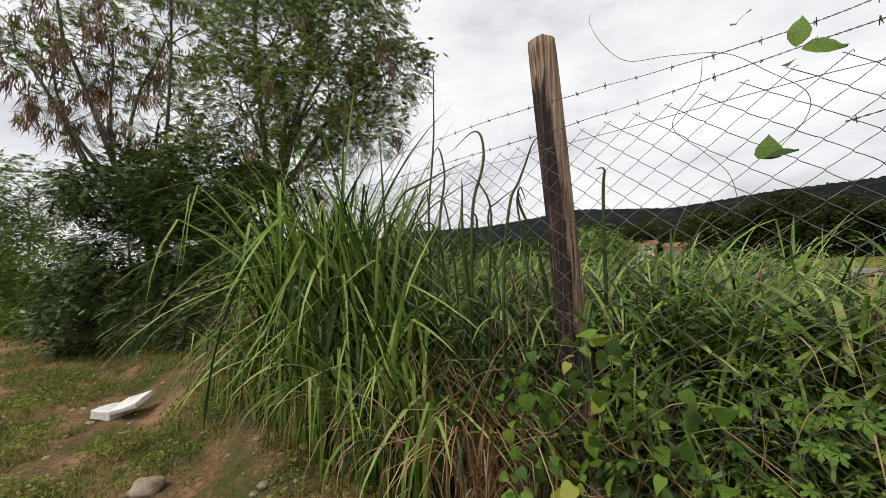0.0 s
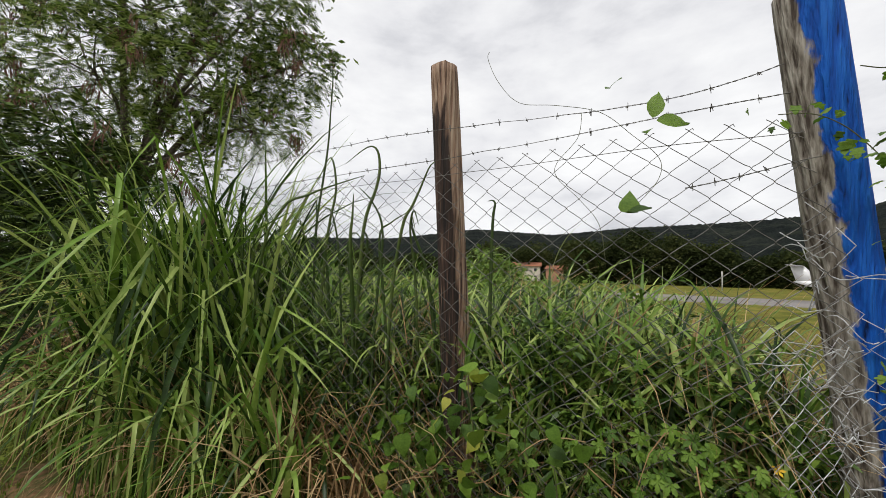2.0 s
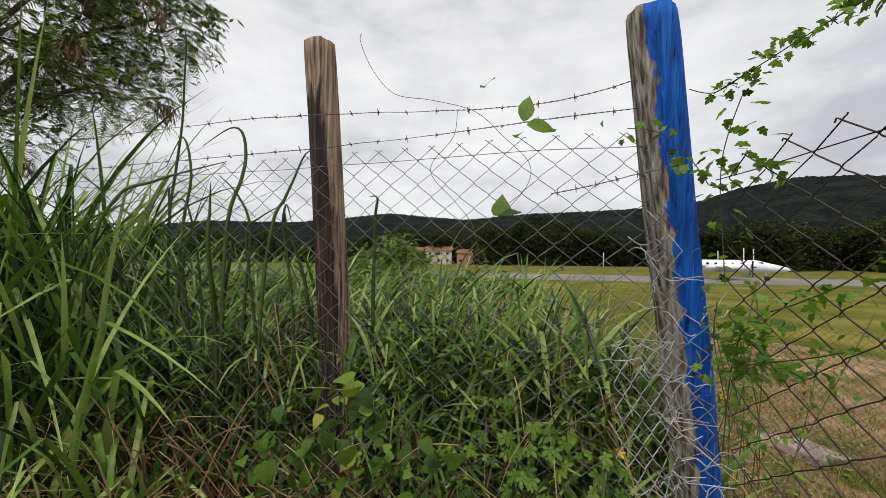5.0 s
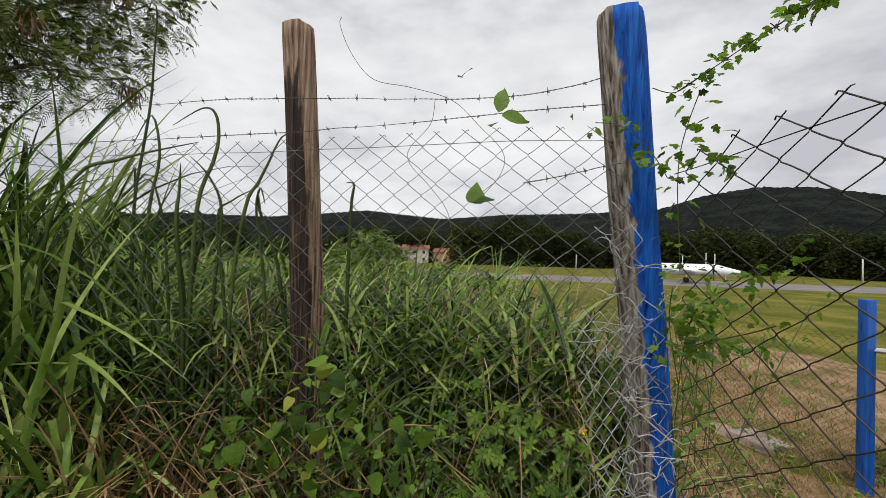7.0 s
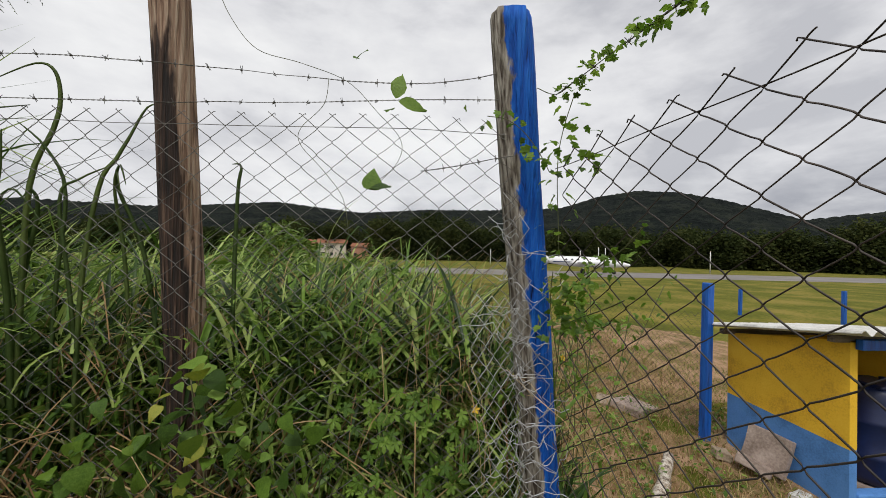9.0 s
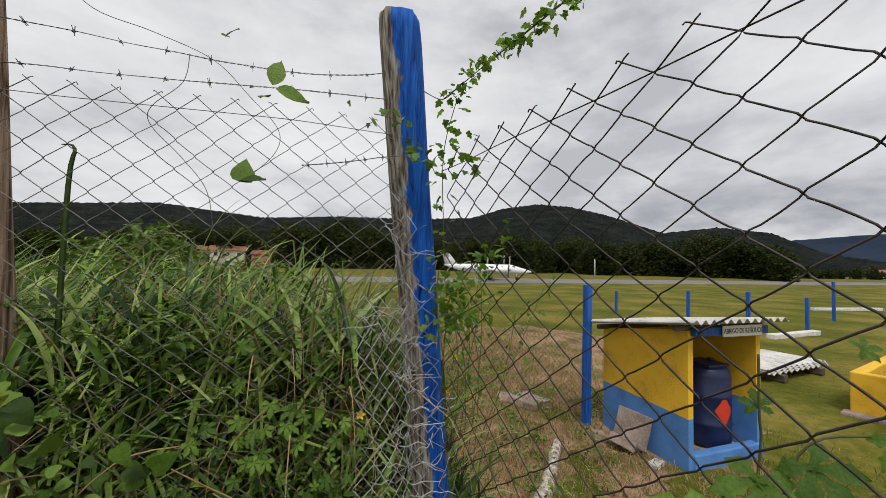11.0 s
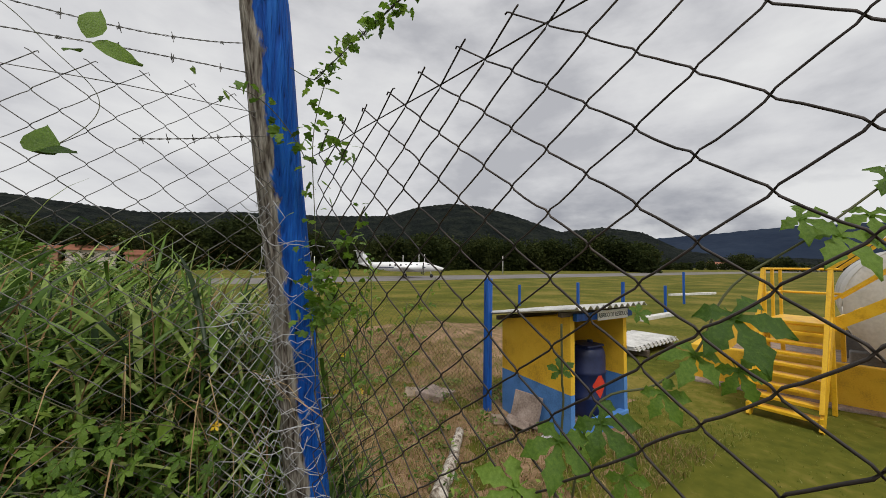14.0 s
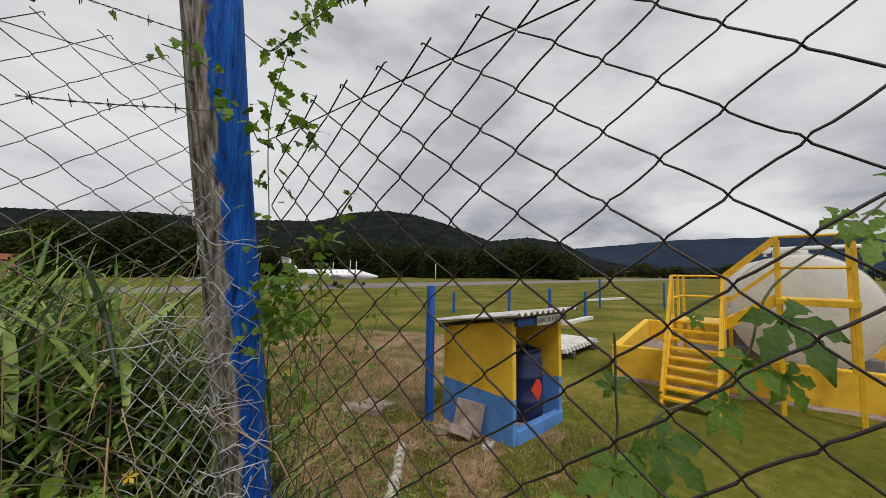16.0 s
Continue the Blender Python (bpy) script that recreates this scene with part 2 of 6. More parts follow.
M_HERB = mat("short_ground_grass", [(0.2, (0.075, 0.112, 0.016)), (0.5, (0.175, 0.215, 0.036)), (0.85, (0.36, 0.34, 0.12))], 0.8, 30, 0.7, bump=0.0, rnd=0.5, leaf=0.3, island=True)


# rough ground and leaf masses have hardly any gloss
for m_ in (M_GROUND, M_TURF, M_MOUND, M_HILL, M_FARHILL, M_WOODS, M_HERB, M_STRAW):
    m_.node_tree.nodes["Principled BSDF"].inputs["Specular IOR Level"].default_value = 0.06


for m_ in (M_BLADE, M_REED, M_FERN, M_WEED, M_LEAF):
    m_.node_tree.nodes["Principled BSDF"].inputs["Specular IOR Level"].default_value = 0.25


def stained_post_material():
    """Dark stained face on pale split wood; the stain ends raggedly on one side and below the head."""
    m = bpy.data.materials.new("dark_stained_split_wood")
    m.use_nodes = True
    n, l = m.node_tree.nodes, m.node_tree.links
    b = n["Principled BSDF"]
    co = n.new("ShaderNodeTexCoord")
    sp = n.new("ShaderNodeSeparateXYZ")
    l.new(co.outputs["Object"], sp.inputs[0])

    def calc(op, a, c, d=0.0):
        q = n.new("ShaderNodeMath")
        q.operation = op
        for k, v in enumerate((a, c, d)):
            if isinstance(v, (int, float)):
                q.inputs[k].default_value = v
            else:
                l.new(v, q.inputs[k])
        return q.outputs[0]

    def grain(scale, stretch, detail):
        mp = n.new("ShaderNodeMapping")
        mp.inputs["Scale"].default_value = stretch
        l.new(co.outputs["Object"], mp.inputs["Vector"])
        t = n.new("ShaderNodeTexNoise")
        t.inputs["Scale"].default_value, t.inputs["Detail"].default_value = scale, detail
        l.new(mp.outputs[0], t.inputs["Vector"])
        return t.outputs["Fac"]

    def ramp(fac, stops):
        r = n.new("ShaderNodeValToRGB")
        while len(r.color_ramp.elements) < len(stops):
            r.color_ramp.elements.new(0.5)
        for e, (p, c) in zip(r.color_ramp.elements, stops):
            e.position, e.color = p, (*c, 1)
        l.new(fac, r.inputs[0])
        return r.outputs[0]

    # distance across the post from its axis, and depth below the head
    ux = calc("SUBTRACT", sp.outputs[0], calc("MULTIPLY_ADD", sp.outputs[2], -0.0552, -0.532))
    uy = calc("SUBTRACT", sp.outputs[1], calc("MULTIPLY_ADD", sp.outputs[2], -0.0438, 1.7307))
    u = calc("ADD", calc("MULTIPLY", ux, 0.88), calc("MULTIPLY", uy, 0.47))
    ragged = calc("MULTIPLY_ADD", grain(7, (2.2, 2.2, 0.35), 7), 0.12, -0.06)
    side = calc("MULTIPLY", calc("SUBTRACT", calc("ADD", ragged, 0.018), u), 90.0)
    head = calc("MULTIPLY", calc("ADD", calc("SUBTRACT", 2.34, sp.outputs[2]), calc("MULTIPLY_ADD", grain(9, (3, 3, 0.4), 5), 0.6, -0.30)), 14.0)
    both = n.new("ShaderNodeClamp")
    l.new(calc("MINIMUM", side, head), both.inputs[0])
    fibre = grain(17, (5, 5, 0.13), 8)
    pale = ramp(fibre, [(0.33, (0.05, 0.028, 0.018)), (0.42, (0.22, 0.130, 0.085)), (0.52, (0.36, 0.240, 0.165)), (0.66, (0.52, 0.40, 0.30))])
    dark = ramp(fibre, [(0.38, (0.010, 0.006, 0.005)), (0.50, (0.034, 0.018, 0.012)), (0.60, (0.075, 0.041, 0.027)), (0.70, (0.20, 0.13, 0.09))])
    mx = n.new("ShaderNodeMixRGB")
    l.new(both.outputs[0], mx.inputs[0])
    l.new(pale, mx.inputs[1])
    l.new(dark, mx.inputs[2])
    l.new(mx.outputs[0], b.inputs["Base Color"])
    b.inputs["Roughness"].default_value = 0.85
    bp = n.new("ShaderNodeBump")
    bp.inputs["Strength"].default_value, bp.inputs["Distance"].default_value = 1.0, 0.03
    l.new(calc("ADD", fibre, calc("MULTIPLY", both.outputs[0], 0.06)), bp.inputs["Height"])
    l.new(bp.outputs[0], b.inputs["Normal"])
    return m


M_STAINED = stained_post_material()


def painted_post_material():
    """Blue paint over grey wood; the paint stops raggedly on one side of the post and is chipped lower down."""
    m = bpy.data.materials.new("worn_blue_paint_on_grey_wood")
    m.use_nodes = True
    n, l = m.node_tree.nodes, m.node_tree.links
    b = n["Principled BSDF"]
    co = n.new("ShaderNodeTexCoord")
    sp = n.new("ShaderNodeSeparateXYZ")
    l.new(co.outputs["Object"], sp.inputs[0])

    def math_node(op, a, c, d=None):
        q = n.new("ShaderNodeMath")
        q.operation = op
        for k, v in enumerate((a, c, d)):
            if v is None:
                continue
            if isinstance(v, (int, float)):
                q.inputs[k].default_value = v
            else:
                l.new(v, q.inputs[k])
        return q.outputs[0]

    def grain(scale, stretch, detail=5):
        mp = n.new("ShaderNodeMapping")
        mp.inputs["Scale"].default_value = stretch
        l.new(co.outputs["Object"], mp.inputs["Vector"])
        t = n.new("ShaderNodeTexNoise")
        t.inputs["Scale"].default_value, t.inputs["Detail"].default_value = scale, detail
        l.new(mp.outputs[0], t.inputs["Vector"])
        return t.outputs["Fac"]

    def ramp(fac, stops):
        r = n.new("ShaderNodeValToRGB")
        while len(r.color_ramp.elements) < len(stops):
            r.color_ramp.elements.new(0.5)
        for e, (p, c) in zip(r.color_ramp.elements, stops):
            e.position, e.color = p, (*c, 1)
        l.new(fac, r.inputs[0])
        return r.outputs[0]

    # distance across the post, from its axis towards the bare side
    ax = math_node("MULTIPLY_ADD", sp.outputs[2], -0.1234, 0.8812)
    ay = math_node("MULTIPLY_ADD", sp.outputs[2], -0.1108, 1.7208)
    u = math_node("ADD", math_node("MULTIPLY", math_node("SUBTRACT", sp.outputs[0], ax), -0.98), math_node("MULTIPLY", math_node("SUBTRACT", sp.outputs[1], ay), -0.20))
    low = math_node("MULTIPLY", math_node("SUBTRACT", 2.2, sp.outputs[2]), 0.016)
    ragged = math_node("MULTIPLY_ADD", grain(10, (1.5, 1.5, 0.8), 6), 0.075, -0.0375)
    chips = math_node("MULTIPLY_ADD", grain(26, (1.6, 1.6, 0.5), 4), 0.05, -0.025)
    edge = math_node("ADD", math_node("ADD", u, low), math_node("ADD", ragged, chips))
    bare = math_node("MULTIPLY_ADD", edge, 140.0, -140.0 * 0.044)
    clamp = n.new("ShaderNodeClamp")
    l.new(bare, clamp.inputs[0])
    chip_hole = n.new("ShaderNodeClamp")
    l.new(math_node("MULTIPLY", math_node("SUBTRACT", math_node("ADD", grain(15, (2.2, 2.2, 0.6), 6), math_node("MULTIPLY", low, 2.4)), 0.70), 24.0), chip_hole.inputs[0])
    mask = math_node("MAXIMUM", clamp.outputs[0], chip_hole.outputs[0])
    fibre = grain(16, (5, 5, 0.16), 7)
    wood = ramp(fibre, [(0.34, (0.07, 0.055, 0.045)), (0.46, (0.22, 0.195, 0.165)), (0.64, (0.44, 0.41, 0.36))])
    blue = ramp(fibre, [(0.30, (0.002, 0.012, 0.06)), (0.37, (0.004, 0.062, 0.34)), (0.52, (0.006, 0.098, 0.48)), (0.68, (0.018, 0.150, 0.58))])
    mx = n.new("ShaderNodeMixRGB")
    l.new(mask, mx.inputs[0])
    l.new(blue, mx.inputs[1])
    l.new(wood, mx.inputs[2])
    l.new(mx.outputs[0], b.inputs["Base Color"])
    l.new(math_node("MULTIPLY_ADD", mask, 0.25, 0.65), b.inputs["Roughness"])
    b.inputs["Specular IOR Level"].default_value = 0.2
    bp = n.new("ShaderNodeBump")
    bp.inputs["Strength"].default_value, bp.inputs["Distance"].default_value = 1.0, 0.02
    l.new(math_node("SUBTRACT", fibre, math_node("MULTIPLY", mask, 0.12)), bp.inputs["Height"])
    l.new(bp.outputs[0], b.inputs["Normal"])
    return m


M_PAINTED = painted_post_material()


# ---- mesh helpers ----
def mesh_of(name, verts, faces, material, smooth=False):
    me = bpy.data.meshes.new(name)
    me.from_pydata([tuple(v) for v in verts], [], faces)
    me.materials.append(material)
    if smooth:
        me.polygons.foreach_set("use_smooth", [True] * len(me.polygons))
    me.update()
    return me


def quads_mesh(name, v, material):
    """A mesh from an array of shape (n, 4, 3): n loose quads."""
    n = len(v)
    me = bpy.data.meshes.new(name)
    me.vertices.add(n * 4)
    me.vertices.foreach_set("co", np.ascontiguousarray(v, dtype=np.float32).ravel())
    me.loops.add(n * 4)
    me.loops.foreach_set("vertex_index", np.arange(n * 4, dtype=np.int32))
    me.polygons.add(n)
    me.polygons.foreach_set("loop_start", np.arange(0, n * 4, 4, dtype=np.int32))
    me.materials.append(material)
    me.update(calc_edges=True)
    return me


def part(name, me, parent, label=""):
    """Links a mesh as one object under a thing or a part."""
    ob = new(name, me)
    ob.parent = parent
    if label:
        tagged(ob, label)
    return ob


def thing(name, label, category, m=None, group="", kind=""):
    ob = new(name)
    ob.empty_display_size = 0.1
    if m is not None:
        ob.matrix_world = m
    return tagged(ob, label, category, group, kind)


def bm_mesh(name, bm, material, smooth=False):
    me = bpy.data.meshes.new(name)
    bm.to_mesh(me)
    bm.free()
    me.materials.append(material)
    if smooth:
        me.polygons.foreach_set("use_smooth", [True] * len(me.polygons))
    return me


def slab(name, lo, hi, material, bevel=0.01, wobble=0.0, cuts=0):
    """A box between two corners, with bevelled edges and, if asked, an uneven surface."""
    bm = bmesh.new()
    bmesh.ops.create_cube(bm, size=1)
    for v in bm.verts:
        v.co = Vector([lo[i] + (hi[i] - lo[i]) * (v.co[i] + 0.5) for i in range(3)])
    if bevel:
        bmesh.ops.bevel(bm, geom=bm.edges[:], offset=bevel, segments=2, affect="EDGES", profile=0.5)
    if cuts:
        bmesh.ops.subdivide_edges(bm, edges=[e for e in bm.edges if e.calc_length() > 3 * bevel + 0.02], cuts=cuts, use_grid_fill=True)
    if wobble:
        for v in bm.verts:
            v.co += noise.noise_vector(v.co * 9) * wobble
    return bm_mesh(name, bm, material)


def tube(points, radius, sides=6, closed=True):
    """Verts and faces of a tube along points; radius is one number or one for each point."""
    pts = [Vector(p) for p in points]
    n = len(pts)
    rad = radius if isinstance(radius, (list, tuple)) else [radius] * n
    verts, faces = [], []
    ref = Vector((0.31, 0.23, 0.92))
    for i, p in enumerate(pts):
        d = (pts[min(i + 1, n - 1)] - pts[max(i - 1, 0)]).normalized()
        a = d.cross(ref)
        if a.length < 0.05:
            a = d.cross(Vector((1, 0, 0)))
        a.normalize()
        b = d.cross(a)
        for k in range(sides):
            t = 2 * math.pi * k / sides
            verts.append(p + (a * math.cos(t) + b * math.sin(t)) * rad[i])
    for i in range(n - 1):
        for k in range(sides):
            k2 = (k + 1) % sides
            faces.append((i * sides + k, i * sides + k2, (i + 1) * sides + k2, (i + 1) * sides + k))
    if closed:
        faces.append(tuple(range(sides - 1, -1, -1)))
        faces.append(tuple(range((n - 1) * sides, n * sides)))
    return verts, faces


def joined(chunks):
    verts, faces = [], []
    for v, f in chunks:
        o = len(verts)
        verts += v
        faces += [tuple(i + o for i in q) for q in f]
    return verts, faces


def tube_mesh(name, points, radius, material, sides=6):
    return mesh_of(name, *tube(points, radius, sides), material, True)


def smoothstep(a, b, x):
    t = min(max((x - a) / (b - a), 0.0), 1.0)
    return t * t * (3 - 2 * t)


def smooth_array(a, b, x):
    t = np.clip((x - a) / (b - a), 0, 1)
    return t * t * (3 - 2 * t)


rng = np.random.default_rng(7)


def leaf_cloud(name, clusters, density, size, material, flat=0.35, droop=0.0, aspect=0.42, shell=0.55):
    """Many small diamond leaves in lumpy, uneven clusters (x, y, z, radius)."""
    out = []
    for cx, cy, cz, r in clusters:
        n = int(density * r * r)
        lumps = max(6, int(16 * r))
        d = rng.normal(size=(lumps, 3))
        d /= np.linalg.norm(d, axis=1)[:, None]
        lump = d * (r * (shell + (1 - shell) * rng.random((lumps, 1)))) * np.array([1, 1, 0.85])
        which = rng.integers(0, lumps, n)
        p = np.array([cx, cy, cz]) + lump[which] + rng.normal(size=(n, 3)) * r * np.array([0.20, 0.20, 0.15])
        ax = rng.normal(size=(n, 3)) * np.array([1, 1, flat]) + np.array([0, 0, -droop])
        ax /= np.linalg.norm(ax, axis=1)[:, None]
        sd = np.cross(ax, rng.normal(size=(n, 3)) * 0.6 + np.array([0, 0, 1.0]))
        sd /= np.linalg.norm(sd, axis=1)[:, None] + 1e-9
        s = (size * (0.6 + 0.8 * rng.random((n, 1))))
        out.append(np.stack([p, p + ax * s * 0.5 + sd * s * aspect * 0.5, p + ax * s, p + ax * s * 0.5 - sd * s * aspect * 0.5], axis=1))
    return quads_mesh(name, np.concatenate(out), material)


def fronds(name, clusters, count, length, material, droop=0.5):
    """Feathery compound leaves: a drooping rib with pairs of narrow leaflets."""
    out = []
    for cx, cy, cz, r in clusters:
        n = int(count * r * r)
        d = rng.normal(size=(n, 3))
        d /= np.linalg.norm(d, axis=1)[:, None]
        p = np.array([cx, cy, cz]) + d * r * (0.35 + 0.65 * rng.random((n, 1)) ** 0.6) * np.array([1, 1, 0.85])
        ax = d * np.array([1, 1, 0.4]) + rng.normal(size=(n, 3)) * 0.5
        ax /= np.linalg.norm(ax, axis=1)[:, None]
        sd = np.cross(ax, np.array([0, 0, 1.0]) + rng.normal(size=(n, 3)) * 0.25)
        sd /= np.linalg.norm(sd, axis=1)[:, None] + 1e-9
        L = length * (0.6 + 0.7 * rng.random((n, 1)))
        for k in range(9):
            t = (k + 1) / 9
            base = p + ax * L * t + np.array([0, 0, -1.0]) * droop * L * t * t
            for side in (-1, 1):
                tip = base + sd * side * L * 0.30 * (1.1 - 0.6 * t) + ax * L * 0.08 + np.array([0, 0, -1.0]) * L * 0.08
                w = ax * L * 0.036
                out.append(np.stack([base - w, tip - w * 0.4, tip + w * 0.4, base + w], axis=1))
    return quads_mesh(name, np.concatenate(out), material)


def blades(name, roots, heights, widths, lean, material, segs=6, bend=0.9, away=False, kinked=0.3, fallen=0.0):
    """Grass blades folded along the middle rib: they rise from their roots and arch over; some are sharply bent."""
    n = len(roots)
    roots = np.asarray(roots, float)
    th = rng.random(n) * 2 * np.pi
    dr = np.stack([np.cos(th), np.sin(th), np.zeros(n)], 1) + np.asarray(lean)
    dr[:, 2] = 0
    if away:
        dr[:, 1] = np.abs(dr[:, 1])
    dr /= np.linalg.norm(dr, axis=1)[:, None] + 1e-9
    tw = rng.normal(size=n) * 0.7
    sd = np.stack([-dr[:, 1] * np.cos(tw) + dr[:, 0] * np.sin(tw), dr[:, 0] * np.cos(tw) + dr[:, 1] * np.sin(tw), np.zeros(n)], 1)
    h = np.asarray(heights)[:, None]
    w = np.asarray(widths)[:, None]
    bd = (bend * (0.35 + 0.9 * rng.random((n, 1)) ** 1.5))
    kink_at = 0.50 + 0.35 * rng.random((n, 1))
    kink = np.where(rng.random((n, 1)) < kinked, 0.9 + 1.2 * rng.random((n, 1)), 0.0)
    first = fallen * rng.random((n, 1))
    L = []
    for k in range(segs + 1):
        t = k / segs
        ang = np.minimum(first + bd * t ** 1.7 * 2.0 + kink * (t > kink_at), 2.95)
        go = dr * np.sin(ang + 0.06) + np.array([0, 0, 1.0]) * np.cos(ang)
        p = roots.copy() if k == 0 else p + go * h / segs
        ww = w * (0.55 + 0.45 * min(1, 3 * t)) * (1 - t ** 3) + 0.0006
        rib = np.cross(sd, go) * ww * 0.16
        L += [p - sd * ww / 2, p + rib, p + sd * ww / 2]
    v = np.stack(L, 1)
    m = 3 * (segs + 1)
    f = []
    idx = np.arange(n)[:, None] * m
    for k in range(segs):
        for c in (0, 1):
            f.append(np.concatenate([idx + 3 * k + c, idx + 3 * k + c + 1, idx + 3 * k + c + 4, idx + 3 * k + c + 3], 1))
    f = np.concatenate(f)
    me = bpy.data.meshes.new(name)
    me.vertices.add(n * m)
    me.vertices.foreach_set("co", np.ascontiguousarray(v, dtype=np.float32).ravel())
    me.loops.add(len(f) * 4)
    me.loops.foreach_set("vertex_index", f.astype(np.int32).ravel())
    me.polygons.add(len(f))
    me.polygons.foreach_set("loop_start", np.arange(0, len(f) * 4, 4, dtype=np.int32))
    me.materials.append(material)
    me.update(calc_edges=True)
    return me


def sprays(name, starts, length, leaf, material, pairs=9, aspect=0.5, droop=0.6, lean=(0, 0, 0)):
    """Leafy weed shoots: pairs of pointed leaves, folded along the rib, up an arching stalk."""
    starts = np.asarray(starts, float)
    n = len(starts)
    ax = rng.normal(size=(n, 3)) * np.array([0.55, 0.45, 0.25]) + np.array([0, 0, 1.0]) + np.asarray(lean)
    ax /= np.linalg.norm(ax, axis=1)[:, None]
    out = rng.normal(size=(n, 3)) * np.array([1, 1, 0])
    out /= np.linalg.norm(out, axis=1)[:, None]
    ln = length * (0.5 + 0.8 * rng.random((n, 1)))
    quads = []
    for k in range(pairs):
        t = (k + 1) / pairs
        c = starts + ax * ln * t + (out * 0.5 - np.array([0, 0, droop])) * ln * t * t * 0.6
        spin = rng.random(n) * 6.283
        for half in (0.0, math.pi):
            d = np.stack([np.cos(spin + half), np.sin(spin + half), 0.35 - 0.9 * rng.random(n)], 1)
            d /= np.linalg.norm(d, axis=1)[:, None]
            sd = np.cross(d, np.array([0, 0, 1.0]) + rng.normal(size=(n, 3)) * 0.35)
            sd /= np.linalg.norm(sd, axis=1)[:, None] + 1e-9
            up = np.cross(sd, d)
            z = leaf * (0.55 + 0.7 * rng.random((n, 1))) * (1.1 - 0.45 * t)
            b = c + d * z * 0.15
            tip = c + d * z * 1.15 - up * z * 0.12
            for q in (1, -1):
                e1 = c + d * z * 0.45 + sd * q * z * aspect * 0.5 + up * z * 0.10
                e2 = c + d * z * 0.78 + sd * q * z * aspect * 0.36 + up * z * 0.04
                quads.append(np.stack([b, e1, e2, tip], 1) if q > 0 else np.stack([b, tip, e2, e1], 1))
        s1 = starts + ax * ln * (t - 1 / pairs) + (out * 0.5 - np.array([0, 0, droop])) * ln * (t - 1 / pairs) ** 2 * 0.6
        e = np.array([0.0022, 0.0, 0.0])
        quads.append(np.stack([s1 - e, s1 + e, c + e, c - e], 1))
    return quads_mesh(name, np.concatenate(quads), material)


# ---- ground, runway, hills ----
def ground_z(x, y):
    inside = x - 0.78 - 0.12 * max(1.5 - y, 0.0)
    z = -0.5 * max(smoothstep(0.0, 1.8, inside), smoothstep(4, 13, y)) - 0.1 * smoothstep(15, 50, y)
    bank = smoothstep(0.75, 1.15, y + 0.12 * noise.noise(Vector((x * 1.3, 4, 0)))) * smoothstep(0.9, -1.2, x) * smoothstep(3.5, 1.8, y)
    z += 0.20 * bank
    r = math.hypot(x, y)
    if r < 60:
        z += 0.05 * noise.noise(Vector((x * 0.7, y * 0.7, 1.0))) * smoothstep(60, 12, r)
        z += 0.025 * noise.noise(Vector((x * 2.7, y * 2.7, 3.0))) * smoothstep(13, 7, r) + 0.016 * noise.noise(Vector((x * 8, y * 8, 5.0))) * smoothstep(8, 5, r)
    z += 0.30 * math.exp(-(((x - 5.6) / 1.7) ** 2 + ((y - 8.6) / 1.9) ** 2))
    return z


def axis_steps(center):
    near = list(np.arange(0, 8.01, 0.13))
    far = []
    v, st = 8.0, 0.15
    while v < 3200:
        st *= 1.13
        v += st
        far.append(v)
    pos = near + far
    return [center - p for p in reversed(pos[1:])] + [center + p for p in pos]


def build_ground():
    xs, ys = axis_steps(-0.5), axis_steps(2.5)
    verts = [(x, y, ground_z(x, y)) for y in ys for x in xs]
    w = len(xs)
    faces = [(j * w + i, j * w + i + 1, (j + 1) * w + i + 1, (j + 1) * w + i) for j in range(len(ys) - 1) for i in range(w - 1)]
    me = mesh_of("ground", verts, faces, M_GROUND, True)
    me.materials.append(M_TURF)
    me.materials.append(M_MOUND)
    ids = []
    for p in me.polygons:
        x, y, _ = p.center
        jit = 0.5 * noise.noise(Vector((x * 0.9, y * 0.9, 7)))
        k = 0
        if x - 1.0 - 0.12 * max(1.5 - y, 0.0) + jit > 0 or math.hypot(x, y) > 22 or y > 5:
            k = 1
        if ((x - 5.6) / 2.0) ** 2 + ((y - 8.4) / 2.4) ** 2 + 1.4 * noise.noise(Vector((x * 1.1, y * 1.1, 2))) < 1.5:
            k = 2
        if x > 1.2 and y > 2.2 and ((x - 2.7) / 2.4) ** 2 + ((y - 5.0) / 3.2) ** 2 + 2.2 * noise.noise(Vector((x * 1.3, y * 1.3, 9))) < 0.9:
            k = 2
        ids.append(k)
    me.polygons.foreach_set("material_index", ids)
    return tagged(new("ground", me), "grass and bare reddish soil, mown airfield turf beyond the fence", "ground", kind="structure")


build_ground()

# runway: a long asphalt strip, a little above the turf
rv = []
for i in range(61):
    x = -260 + i * 12
    y0 = 42.5 + 0.03 * (x - 20)
    rv += [(x, y0, -0.585), (x, y0 + 17, -0.585), (x, y0 + 17, -0.66), (x, y0, -0.66)]
rf = []
for i in range(60):
    a, b = i * 4, i * 4 + 4
    rf += [(a, b, b + 1, a + 1), (a + 3, b + 3, b, a), (a + 1, b + 1, b + 2, a + 2)]
tagged(new("runway", mesh_of("runway", rv, rf, M_RUNWAY)), "grey worn asphalt runway across the turf", "runway", kind="structure")

